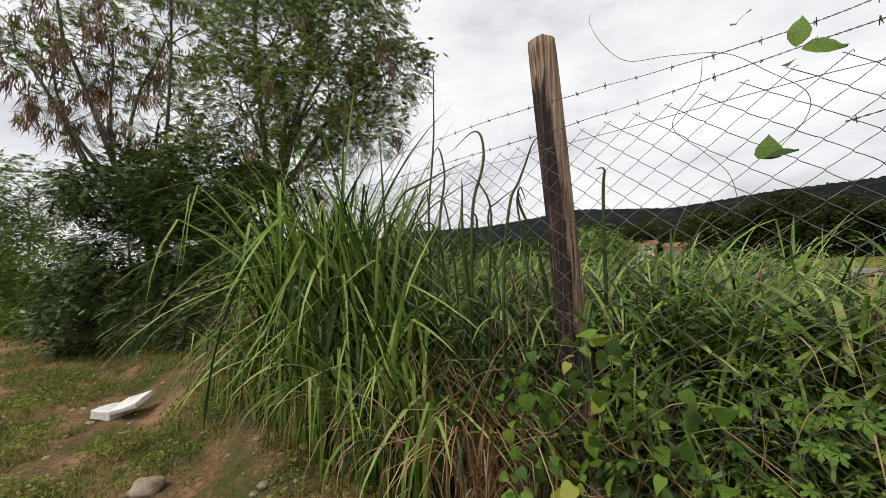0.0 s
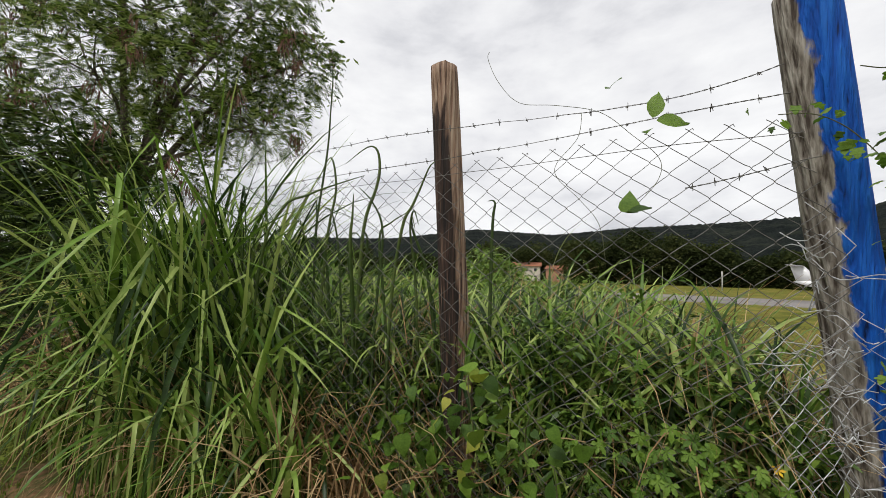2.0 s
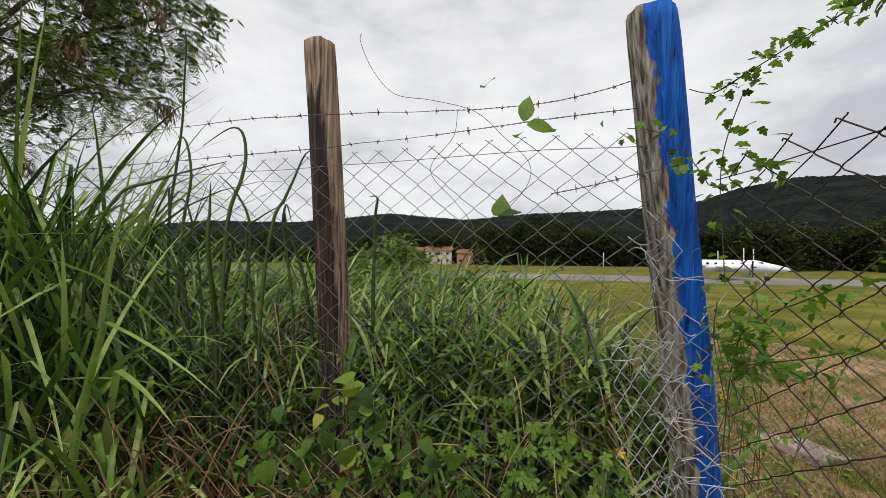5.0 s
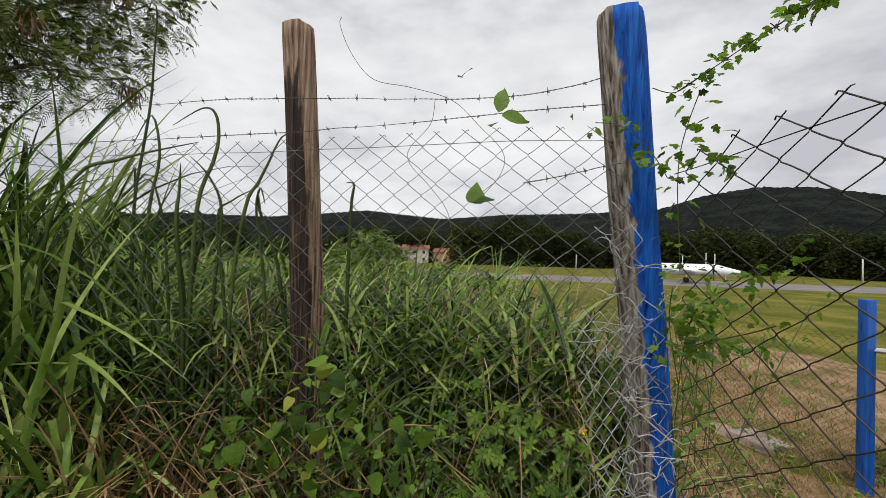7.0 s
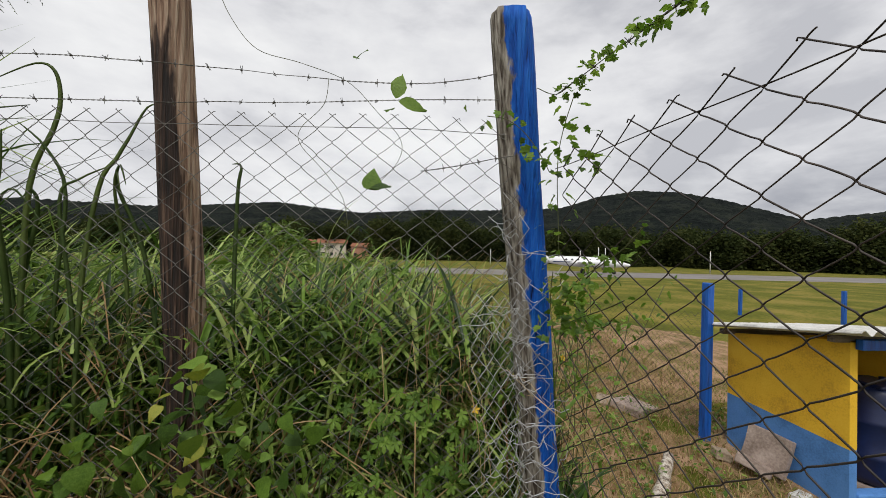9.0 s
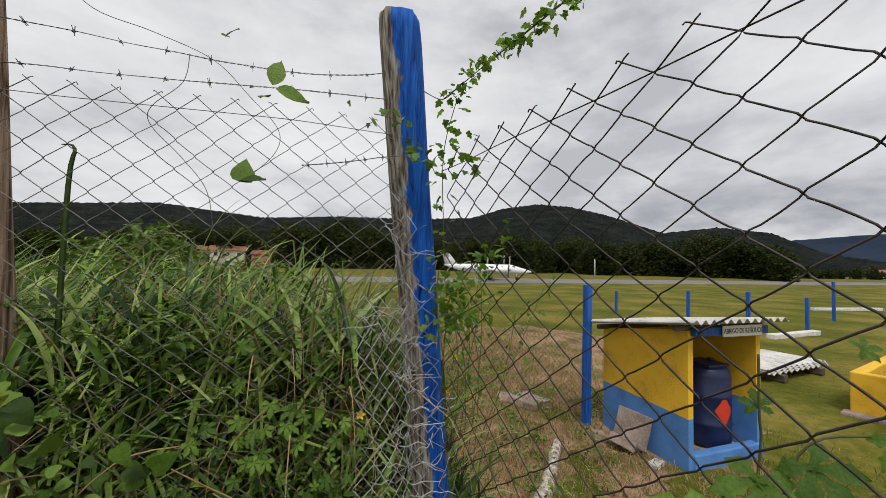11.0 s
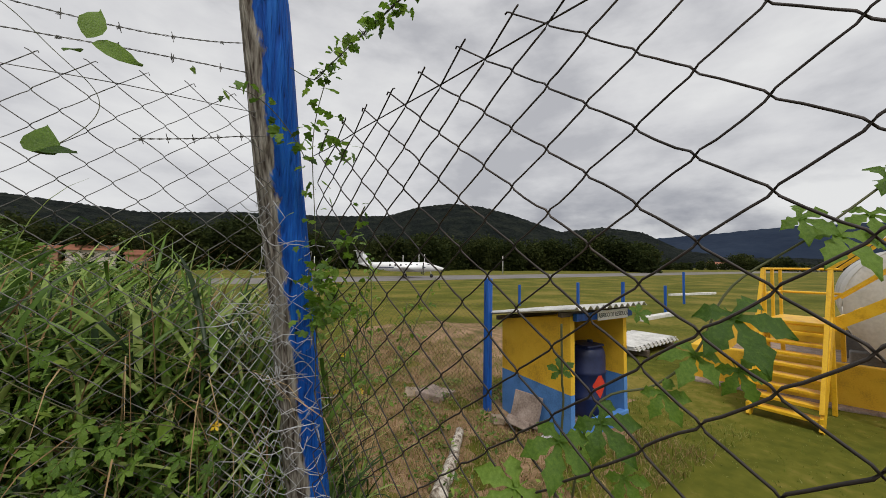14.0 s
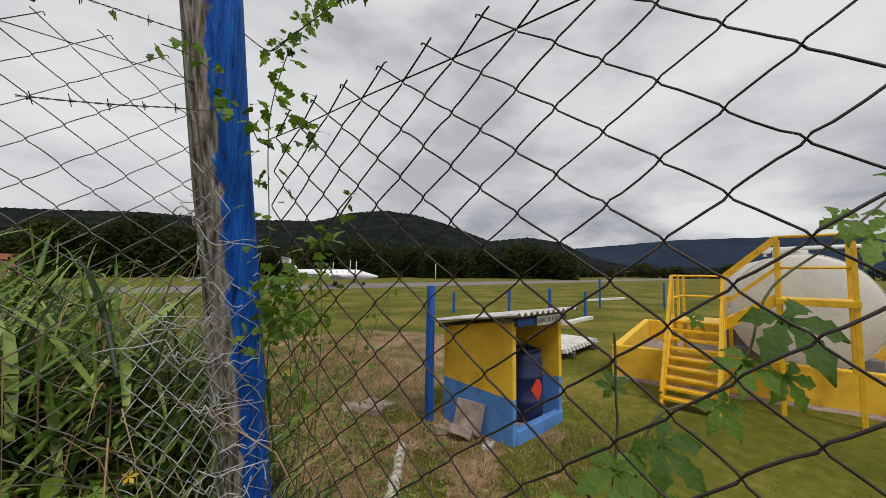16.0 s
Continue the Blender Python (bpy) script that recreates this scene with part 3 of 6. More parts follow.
SKYLINE = [(-120, 2.5), (-75, 2.5), (-60, 2.6), (-52, 3.6), (-45, 4.8), (-34, 5.2), (-20, 7.1), (-8, 6.3), (2, 7.2), (15, 7.4), (23, 7.7), (28, 9.2), (33, 9.8), (38, 9.3), (43, 7.9), (50, 5.2), (56, 5.7), (61, 4.8), (65, 2.5), (70, 1.3), (80, 1.0), (120, 1.0)]
FAR_SKYLINE = [(30, 3.0), (50, 3.4), (64, 3.9), (76, 4.7), (84, 4.6), (94, 4.3), (110, 4.6), (140, 3.0)]


def hill(name, line, dist, depth, material, label, a0, a1, step, rough):
    """A wooded ridge whose crest follows the given bearings and elevations."""
    verts, rows = [], 30
    n = int((a1 - a0) / step) + 1
    for i in range(n):
        a = a0 + i * step
        e = np.interp(a, [p[0] for p in line], [p[1] for p in line])
        top = math.tan(radians(e)) * dist
        for j in range(rows):
            t = j / (rows - 1)
            d = dist - depth * (1 - t)
            z = -6 + (top + 6) * (t ** 0.8)
            nz = noise.noise(Vector((a * 0.25, t * 3, 2))) * rough * 6 * t * (1 - t) + noise.noise(Vector((a * 2.2, t * 14, 6))) * rough + noise.noise(Vector((a * 7, t * 40, 8))) * rough * 0.9 + noise.noise(Vector((a * 19, t * 90, 4))) * rough * 0.7
            verts.append((math.sin(radians(a)) * d, math.cos(radians(a)) * d, z + nz * (0.3 if j else 0)))
        verts.append((math.sin(radians(a)) * (dist + depth * 0.7), math.cos(radians(a)) * (dist + depth * 0.7), -6))
    w = rows + 1
    faces = [(i * w + j, (i + 1) * w + j, (i + 1) * w + j + 1, i * w + j + 1) for i in range(n - 1) for j in range(rows)]
    return tagged(new(name, mesh_of(name, verts, faces, material, True)), label, "hill", kind="structure")


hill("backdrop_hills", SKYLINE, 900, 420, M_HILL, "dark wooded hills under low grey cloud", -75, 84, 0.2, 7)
hill("backdrop_range", FAR_SKYLINE, 2900, 900, M_FARHILL, "far mountain range with blue haze in its colour, under cloud", 36, 135, 0.5, 14)


def far_woods():
    cl = []
    for a in np.arange(-75, 112, 0.8):
        h = 11 + 7 * noise.noise(Vector((a * 0.3, 0, 0))) + 4 * noise.noise(Vector((a * 1.7, 3, 0))) + (4 if -4 < a < 10 else 0) - (6 if a > 62 else 0) - (3 if a < -25 else 0)
        d = 150 + 60 * noise.noise(Vector((a * 0.15, 9, 0))) + (120 if a > 62 else 0)
        for k in range(3):
            dd = d + k * 9 + rng.random() * 8
            aa = radians(a + rng.normal() * 0.5)
            rr = (2.4 + rng.random() * 2.0) * max(h, 3) / 10
            for zf in (0.15, 0.5, 0.85):
                cl.append((math.sin(aa) * dd, math.cos(aa) * dd, -0.6 + h * zf - rr * 0.3 + rng.normal() * 0.6, rr))
    return leaf_cloud("far_woods", cl, 26, 0.9, M_WOODS, flat=0.7, aspect=0.8, shell=0.5)


tagged(new("far_woods", far_woods()), "dark green woods along the far edge of the airfield", "woods", kind="stuff")


# ---- fence ----
def along(line, s):
    """The place at arc length s on a polyline of (x, y), and its direction."""
    for (ax, ay), (bx, by) in zip(line, line[1:]):
        d = math.hypot(bx - ax, by - ay)
        if s <= d or (bx, by) == line[-1]:
            t = s / d
            return ax + (bx - ax) * t, ay + (by - ay) * t, (bx - ax) / d, (by - ay) / d
        s -= d


def chain_link(name, line, length, half_w, half_h, top, bottom, radius, material, label, loose, shift=0.0, tip=0.013):
    """Woven wire: zigzag strands that hook into one another, with twisted tips along the top."""
    fence = thing(name, label, "fence")
    n = int(length / half_w)
    rows = int((top - bottom) / half_h)
    for i in range(n):
        pts = []
        for r in range(rows + 1):
            s = shift + (i + 0.5) * half_w + half_w * 0.5 * (1 if (r + i) % 2 == 0 else -1)
            z = top - r * half_h
            s += loose * 0.35 * noise.noise(Vector((s * 4, z * 4, 11)))
            x, y, dx, dy = along(line, max(s, 0.0))
            off = loose * noise.noise(Vector((s * 2.2, z * 2.2, 3))) + radius * 0.9 * (1 if (r % 2) else -1)
            zz = z + loose * 0.5 * noise.noise(Vector((s * 3, z * 3, 21)))
            k = Vector((x - dy * off, y + dx * off, zz))
            if pts and r > 1:
                # the wire bends sharply round its neighbour: straight legs, short hooks
                prev = pts[-1]
                leg = k - prev
                wob = Vector((0, 0, 0.004 * noise.noise(Vector((s * 31, z * 31, 2)))))
                pts.append(prev + leg * 0.07 + Vector((0, 0, leg.z * 0.05)))
                pts.append(prev + leg * 0.35 + wob + Vector((0, 0, leg.z * 0.015)))
                pts.append(prev + leg * 0.70 + wob - Vector((0, 0, leg.z * 0.015)))
                pts.append(prev + leg * 0.93 - Vector((0, 0, leg.z * 0.05)))
            pts.append(k)
        if tip:
            k = pts[0]
            d = (pts[0] - pts[1]).normalized()
            bent = Vector((d.x, d.y, 0)) * 0.4 + Vector((0, 0, -0.5 if i % 2 else 0.2)) + Vector(noise.noise_vector(Vector((i * 1.7, 0, 0)))) * 0.6
            pts = [k + d * tip + bent * tip * 0.8, k + d * tip, k + d * tip * 0.4 + Vector((0, 0, 0.001))] + pts
        part("wire_strand", tube_mesh("wire_strand", pts, radius, material, 4), fence)
    pts = []
    for k in range(int(length / 0.05) + 1):
        x, y, dx, dy = along(line, k * 0.05)
        pts.append((x - dy * 0.004, y + dx * 0.004, top - half_h * 0.9 + loose * 0.5 * noise.noise(Vector((k * 0.15, top * 3, 21)))))
    part("tension_wire", tube_mesh("tension_wire", pts, radius * 0.9, material, 5), fence)
    return fence


LEFT_LINE = [(0.66, 1.46), (0.25, 1.46), (-0.60, 1.55), (-2.0, 1.63), (-5.0, 1.81)]
RIGHT_LINE = [(0.745, 1.42), (0.79, 1.15), (0.838, 0.85), (0.868, 0.665), (0.904, 0.466), (0.926, 0.356), (0.95, 0.24), (1.0, 0.0), (1.16, -0.8)]
chain_link("chain_link_fence", LEFT_LINE, 3.9, 0.0542, 0.0448, 2.022, 0.05, 0.0014, M_WIRE, "dull grey woven wire fence overgrown with grass and vines", 0.014, -0.012)
chain_link("chain_link_fence", RIGHT_LINE, 2.2, 0.0603, 0.0475, 1.900, 0.0, 0.0017, M_RUSTWIRE, "dark rusty woven wire fence beside the blue post", 0.012, 0.0555)
# slack, paint-splashed end of the woven wire, bunched against the blue post
BUNCH_LINE = [(0.70, 1.50), (0.60, 1.46), (0.42, 1.45), (0.30, 1.47)]
chain_link("chain_link_fence", BUNCH_LINE, 0.21, 0.026, 0.036, 1.40, 0.30, 0.0011, M_PALEWIRE, "bunched woven wire end splashed with pale paint beside the blue post", 0.08, 0.03, 0.0)


def weathered_post(name, label, foot, head, r0, r1, material, split=0.012):
    """A rough round post with grooves, a worn head."""
    foot, head = Vector(foot), Vector(head)
    sides, rows = 36, 60
    verts, faces = [], []
    for j in range(rows + 1):
        t = j / rows
        c = foot.lerp(head, t)
        c += Vector((noise.noise(Vector((t * 4, 1, r0 * 99))), noise.noise(Vector((t * 4, 5, r0 * 99))), 0)) * 0.008
        r = r0 + (r1 - r0) * t
        for k in range(sides):
            a = 2 * math.pi * k / sides
            g = noise.noise(Vector((math.cos(a) * 4.2, math.sin(a) * 4.2, t * 1.4 + r0 * 50)))
            g2 = noise.noise(Vector((math.cos(a) * 13, math.sin(a) * 13, t * 4)))
            rr = r * (1 + 0.10 * g) + 0.0045 * g2 - (split if g2 < -0.52 else 0)
            if t > 0.965:
                rr *= 1 - 0.04 * ((t - 0.965) / 0.035) ** 2
            zz = 0.0 if t < 1 else 0.012 * noise.noise(Vector((math.cos(a) * 2, math.sin(a) * 2, 3)))
            verts.append(c + Vector((math.cos(a) * rr, math.sin(a) * rr, zz)))
    for j in range(rows):
        for k in range(sides):
            k2 = (k + 1) % sides
            faces.append((j * sides + k, j * sides + k2, (j + 1) * sides + k2, (j + 1) * sides + k))
    # the sawn, slightly domed head
    base = rows * sides
    ring = []
    for f, dz in ((0.6, 0.010), (0.25, 0.014)):
        o = len(verts)
        for k in range(sides):
            verts.append(head + (verts[base + k] - head) * f + Vector((0, 0, dz + 0.005 * noise.noise(Vector((k, f * 9, 1))))))
        ring.append(o)
    o0 = base
    for o in ring:
        for k in range(sides):
            k2 = (k + 1) % sides
            faces.append((o0 + k, o0 + k2, o + k2, o + k))
        o0 = o
    faces.append(tuple(o0 + k for k in range(sides)))
    me = mesh_of(name, verts, faces, material, True)
    return tagged(new(name, me), label, "fence post")


weathered_post("wooden_post", "weathered brown round wooden fence post with split grain", (-0.524, 1.737, -0.15), (-0.672, 1.620, 2.535), 0.071, 0.066, M_STAINED, 0.016)
weathered_post("painted_post", "wooden fence post painted blue with one bare grey side", (0.912, 1.749, -0.25), (0.585, 1.455, 2.40), 0.080, 0.072, M_PAINTED, 0.010)
weathered_post("wooden_post", "weathered wooden fence post half hidden in tall grass", (-2.75, 1.86, -0.1), (-2.8, 1.84, 1.95), 0.06, 0.055, M_OLDWOOD)


def barbed_wire(line, heights, length, step, label, start=0.0):
    """heights: pairs of arc length and height, joined smoothly."""
    bw = thing("barbed_wire", label, "wire")
    a, b = [], []
    n = int(length / 0.02)
    for k in range(n + 1):
        s = start + k * 0.02
        x, y, dx, dy = along(line, s)
        z = np.mean([np.interp(s + o, [p[0] for p in heights], [p[1] for p in heights]) for o in (-0.08, -0.04, 0, 0.04, 0.08)])
        z += 0.005 * noise.noise(Vector((s * 5, heights[0][1] * 9, 0)))
        ph = s * 160
        a.append(Vector((x - dy * 0.0016 * math.cos(ph), y + dx * 0.0016 * math.cos(ph), z + 0.0016 * math.sin(ph))))
        b.append(Vector((x + dy * 0.0016 * math.cos(ph), y - dx * 0.0016 * math.cos(ph), z - 0.0016 * math.sin(ph))))
    part("wire", mesh_of("wire", *joined([tube(a, 0.0013, 4), tube(b, 0.0013, 4)]), M_WIRE, True), bw)
    for k in range(3, n, int(step / 0.02)):
        c, d = a[k], (a[min(k + 1, n)] - a[k - 1]).normalized()
        u = d.cross(Vector((0, 0, 1))).normalized()
        ch = []
        for q in range(2):
            ang = rng.random() * 3.14
            e = u * math.cos(ang) + d.cross(u) * math.sin(ang)
            ch.append(tube([c - e * 0.014 + d * 0.004 * q, c + e * 0.014 + d * 0.004 * q], 0.0012, 4))
        w = [c + (u * math.cos(t) + d.cross(u) * math.sin(t)) * 0.004 + d * (t * 0.0007) for t in np.arange(0, 9.5, 0.8)]
        ch.append(tube(w, 0.0012, 4))
        part("barb", mesh_of("barb", *joined(ch), M_WIRE), bw)
    return bw


barbed_wire(LEFT_LINE, [(0, 2.235), (0.13, 2.195), (0.27, 2.155), (0.40, 2.140), (0.58, 2.143), (1.2, 2.194), (1.6, 2.214), (2.4, 2.203), (4.0, 2.18)], 4.0, 0.12, "upper barbed wire strung between the fence posts")
barbed_wire(LEFT_LINE, [(0, 2.112), (0.4, 2.086), (0.8, 2.069), (1.2, 2.062), (2.5, 2.047), (4.0, 2.03)], 4.0, 0.12, "lower barbed wire strung between the fence posts")
barbed_wire(RIGHT_LINE, [(0, 2.118), (0.5, 2.110), (2.0, 2.05)], 2.0, 0.14, "barbed wire overgrown by a climbing vine")
barbed_wire([(0.60, 1.42), (0.25, 1.44)], [(0, 1.90), (0.34, 1.82)], 0.32, 0.07, "short end of barbed wire hanging from the blue post")


def loose_wires():
    """Paint-splashed loose ends curled round the blue post."""
    for k in range(34):
        z = 0.55 + 1.15 * rng.random() ** 0.8
        cx, cy = 0.8812 - 0.1234 * z, 1.7208 - 0.1108 * z
        a0 = radians(170 + 150 * rng.random())
        pts = []
        turn = (0.5 + 1.2 * rng.random()) * (1 if rng.random() < 0.5 else -1)
        m = 9
        for q in range(m):
            u = q / (m - 1)
            a = a0 + turn * u
            r = 0.083 + 0.006 * rng.random() + (0.12 * (u - 0.6) if u > 0.6 and k % 2 else 0)
            pts.append((cx + math.cos(a) * r, cy + math.sin(a) * r, z + 0.02 * math.sin(u * 6 + k) + 0.05 * u * (1 if k % 3 else -1)))
        w = tagged(new("loose_wire", tube_mesh("loose_wire", pts, 0.0016, M_PALEWIRE, 4)), "pale loose wire end wound round the blue post", "wire", "loose wires on the post")
    for k in range(46):
        z = 0.45 + 1.15 * rng.random()
        x = 0.50 + 0.19 * rng.random() ** 0.7 + 0.05 * (1.2 - z)
        p = Vector((x, 1.47 + 0.03 * rng.normal(), z))
        pts = [p]
        d = Vector((rng.normal() * 0.8 + 0.5, rng.normal() * 0.3, rng.normal() * 0.6)).normalized()
        for q in range(5):
            d = Vector((d.x + 0.35 * rng.normal(), 0.4 * d.y + 0.15 * rng.normal(), -d.z * (0.5 + 0.6 * rng.random()) + 0.15 * rng.normal())).normalized()
            pts += [pts[-1] + d * 0.004, pts[-1] + d * (0.020 + 0.026 * rng.random())]
        tagged(new("loose_wire", tube_mesh("loose_wire", pts, 0.0013, M_PALEWIRE, 4)), "pale tangled fence wire end beside the blue post", "wire", "tangled wire ends")
    # the last strands are stapled down the face of the post in a zigzag
    for side, zt in ((215, 1.78), (248, 1.70), (285, 1.45)):
        pts, z, k = [], zt, 0
        while z > 0.25:
            cx, cy = 0.8812 - 0.1234 * z, 1.7208 - 0.1108 * z
            a = radians(side + (17 if k % 2 else -17) + 6 * rng.normal())
            r = 0.084 + 0.004 * rng.random()
            pts.append((cx + math.cos(a) * r, cy + math.sin(a) * r, z))
            z -= 0.034 + 0.022 * rng.random()
            k += 1
        tagged(new("loose_wire", tube_mesh("loose_wire", pts, 0.0015, M_PALEWIRE, 4)), "pale zigzag wire stapled down the blue post", "wire", "stapled wires on the post")


loose_wires()


# ---- waste shelter and what stands round it ----
def shelter():
    x0, x1, y0, y1 = 3.92, 5.02, 2.92, 4.08
    zb, zf, zk = -0.55, 0.925, 0.745
    sh = thing("waste_shelter", "small masonry shelter painted yellow above and blue below, corrugated roof", "shelter")

    def wall(name, a, b, ya, yb, za, zc, split0, split1):
        """A wall from a to b in x and ya to yb in y, with sloping top; blue dado below a sloping line."""
        up = slabby([(a, ya), (b, ya), (b, yb), (a, yb)], [split0, split0, split1, split1], [za, za, zc, zc])
        lo = slabby([(a, ya), (b, ya), (b, yb), (a, yb)], [zb] * 4, [split0, split0, split1, split1])
        w = part(name, mesh_of(name, *up, M_YELLOW), sh, "yellow painted wall")
        part("dado", mesh_of("dado", *lo, M_BLUEWALL), w, "blue painted lower wall")

    def slabby(c, z0, z1):
        v = [(x, y, z) for (x, y), z in zip(c, z0)] + [(x, y, z) for (x, y), z in zip(c, z1)]
        return v, [(3, 2, 1, 0), (4, 5, 6, 7), (0, 1, 5, 4), (1, 2, 6, 5), (2, 3, 7, 6), (3, 0, 4, 7)]

    wall("side_wall", x0, x0 + 0.07, y0, y1, zf, zk, 0.02, 0.06)
    wall("side_wall", x1 - 0.07, x1, y0, y1, zf, zk, 0.10, 0.10)
    wall("back_wall", x0 + 0.07, x1 - 0.07, y1 - 0.07, y1, zk, zk, 0.06, 0.06)
    part("sill", slab("sill", (x0 + 0.07, y0 - 0.02, zb), (x1 + 0.0, y0 + 0.08, -0.34), M_BLUEWALL, 0.015), sh, "blue painted kerb across the opening")
    part("shelter_floor", slab("shelter_floor", (x0 + 0.07, y0 + 0.08, zb), (x1 - 0.07, y1 - 0.07, -0.44), M_CONCRETE, 0.005), sh, "bare concrete floor")
    for yy, zz, nm in ((y0 + 0.03, 0.910, "rafter"), (y1 - 0.06, 0.745, "rafter")):
        part(nm, slab(nm, (x0 - 0.14, yy - 0.03, zz), (x1 + 0.06, yy + 0.03, zz + 0.055), M_TIMBER, 0.004), sh)
    part("front_beam", slab("front_beam", (x0 + 0.03, y0 - 0.065, 0.86), (x1 + 0.03, y0 - 0.012, 0.945), M_BLUEPAINT, 0.005), sh, "blue painted beam end")
    # corrugated sheet, waves run from front to back
    n, verts, faces = 88, [], []
    xa, xb = x0 - 0.20, x1 + 0.10
    for j in range(5):
        t = j / 4
        y = y0 - 0.22 + (y1 + 0.14 - (y0 - 0.22)) * t
        z = 1.028 - 0.215 * t
        for top in (1, 0):
            for i in range(n + 1):
                x = xa + (xb - xa) * i / n
                verts.append((x, y, z + 0.022 * math.sin(2 * math.pi * (x - xa) / 0.118) + (0.007 if top else 0)))
    w = n + 1
    for j in range(4):
        for i in range(n):
            a, b = j * 2 * w + i, (j + 1) * 2 * w + i
            faces += [(a, a + 1, b + 1, b), (a + w, b + w, b + w + 1, a + w + 1)]
    for i in range(n):
        faces += [(i, i + w, i + w + 1, i + 1), (8 * w + i, 8 * w + i + 1, 9 * w + i + 1, 9 * w + i)]
    for j in range(4):
        for i in (0, n):
            a, b = j * 2 * w + i, (j + 1) * 2 * w + i
            faces.append((a, b, b + w, a + w))
    part("roof_sheet", mesh_of("roof_sheet", verts, faces, M_CEMENT, False), sh, "pale corrugated fibre cement sheet")
    # the sign under the roof's edge
    sg = part("sign_board", slab("sign_board", (4.30, y0 - 0.095, 0.85), (4.90, y0 - 0.08, 0.965), M_PLAQUE, 0.003), sh, "white sign board with black capitals")
    cu = bpy.data.curves.new("lettering", "FONT")
    cu.body, cu.size, cu.align_x, cu.align_y, cu.extrude = "ABRIGO DE RESÍDUOS", 0.074, "CENTER", "CENTER", 0.001
    cu.materials.append(M_INK)
    tx = new("lettering", cu)
    tx.parent = sg
    tx.matrix_local = pose(4.60, y0 - 0.0965, 0.907, 90, 0, 0) @ Matrix.Diagonal((0.80, 1, 1, 1))
    tagged(tx, "black capital letters")
    return sh


shelter()


def drum(x, y, label, badge):
    d = thing("plastic_drum", label, "drum", pose(x, y, -0.44), "drums in the shelter")
    prof = [(0.20, 0.0), (0.235, 0.02), (0.245, 0.08), (0.245, 0.24), (0.258, 0.26), (0.245, 0.28), (0.245, 0.55), (0.258, 0.57), (0.245, 0.59), (0.245, 0.78), (0.225, 0.86), (0.19, 0.885)]
    s, v, f = 28, [], []
    for r, z in prof:
        v += [(r * math.cos(2 * math.pi * k / s), r * math.sin(2 * math.pi * k / s), z) for k in range(s)]
    for j in range(len(prof) - 1):
        f += [(j * s + k, j * s + (k + 1) % s, (j + 1) * s + (k + 1) % s, (j + 1) * s + k) for k in range(s)]
    f += [tuple(range(s - 1, -1, -1)), tuple((len(prof) - 1) * s + k for k in range(s))]
    part("body", mesh_of("body", v, f, M_DRUM, True), d)
    part("lid", slab("lid", (-0.17, -0.17, 0.88), (0.17, 0.17, 0.915), M_DRUM, 0.016), d)
    part("bung", tube_mesh("bung", [(0.1, 0, 0.91), (0.1, 0, 0.945)], 0.035, M_DRUM, 12), d)
    v, f = [], []
    m = M_RED if badge == "red" else M_PLAQUE
    for i in range(9):
        a = radians(badge_angle[badge] + (i - 4) * 6)
        h = 0.16 * (1 - abs(i - 4) / 4.2)
        v += [(0.2475 * math.cos(a), 0.2475 * math.sin(a), 0.43 - h), (0.2475 * math.cos(a), 0.2475 * math.sin(a), 0.43 + h)]
        if i:
            f.append((2 * i - 2, 2 * i, 2 * i + 1, 2 * i - 1))
    b = part("hazard_label", mesh_of("hazard_label", v, f, m), d, "red diamond label" if badge == "red" else "white diamond label with dark bars")
    if badge != "red":
        for i in range(4):
            a = radians(badge_angle[badge] + (i - 1.5) * 6)
            part("bar", tube_mesh("bar", [(0.2495 * math.cos(a), 0.2495 * math.sin(a), 0.45), (0.2495 * math.cos(a), 0.2495 * math.sin(a), 0.53)], 0.006, M_INK, 5), b)


badge_angle = {"red": -100, "white": -120}
drum(4.26, 3.52, "dark blue plastic drum with a white diamond label", "white")
drum(4.65, 3.27, "dark blue plastic drum with a red diamond label", "red")


def rubble(name, label, x, y, z, size, rot, material):
    me = slab(name, (-size[0] / 2, -size[1] / 2, -size[2] / 2), (size[0] / 2, size[1] / 2, size[2] / 2), material, min(size) * 0.15, 0.012, 1)
    ob = new(name, me)
    ob.matrix_world = pose(x, y, z, *rot)
    return tagged(ob, label, "rubble", "rubble by the shelter")


rubble("concrete_slab", "broken grey-pink concrete slab leaning on the shelter wall", 3.82, 3.52, -0.30, (0.06, 0.40, 0.36), (0, 20, 6), M_CONCRETE)
rubble("concrete_slab", "broken concrete slab lying in rubble beside the shelter", 3.66, 3.50, -0.43, (0.22, 0.28, 0.10), (14, 20, 40), M_CONCRETE)
rubble("concrete_slab", "small pale broken slab on the grass", 3.72, 3.12, -0.49, (0.20, 0.10, 0.05), (0, 4, 20), M_CEMENT)
rubble("concrete_slab", "small broken stone in the rubble", 3.55, 3.75, -0.46, (0.16, 0.14, 0.09), (10, 4, 70), M_STONE)
rubble("stone_slab", "flat pinkish stone slab lying on dry grass", 3.35, 4.95, -0.46, (0.55, 0.42, 0.10), (4, 7, 30), M_CONCRETE)
rubble("stone_slab", "flat broken stone lying on dry grass", 3.05, 5.15, -0.47, (0.30, 0.22, 0.08), (4, -7, 60), M_STONE)

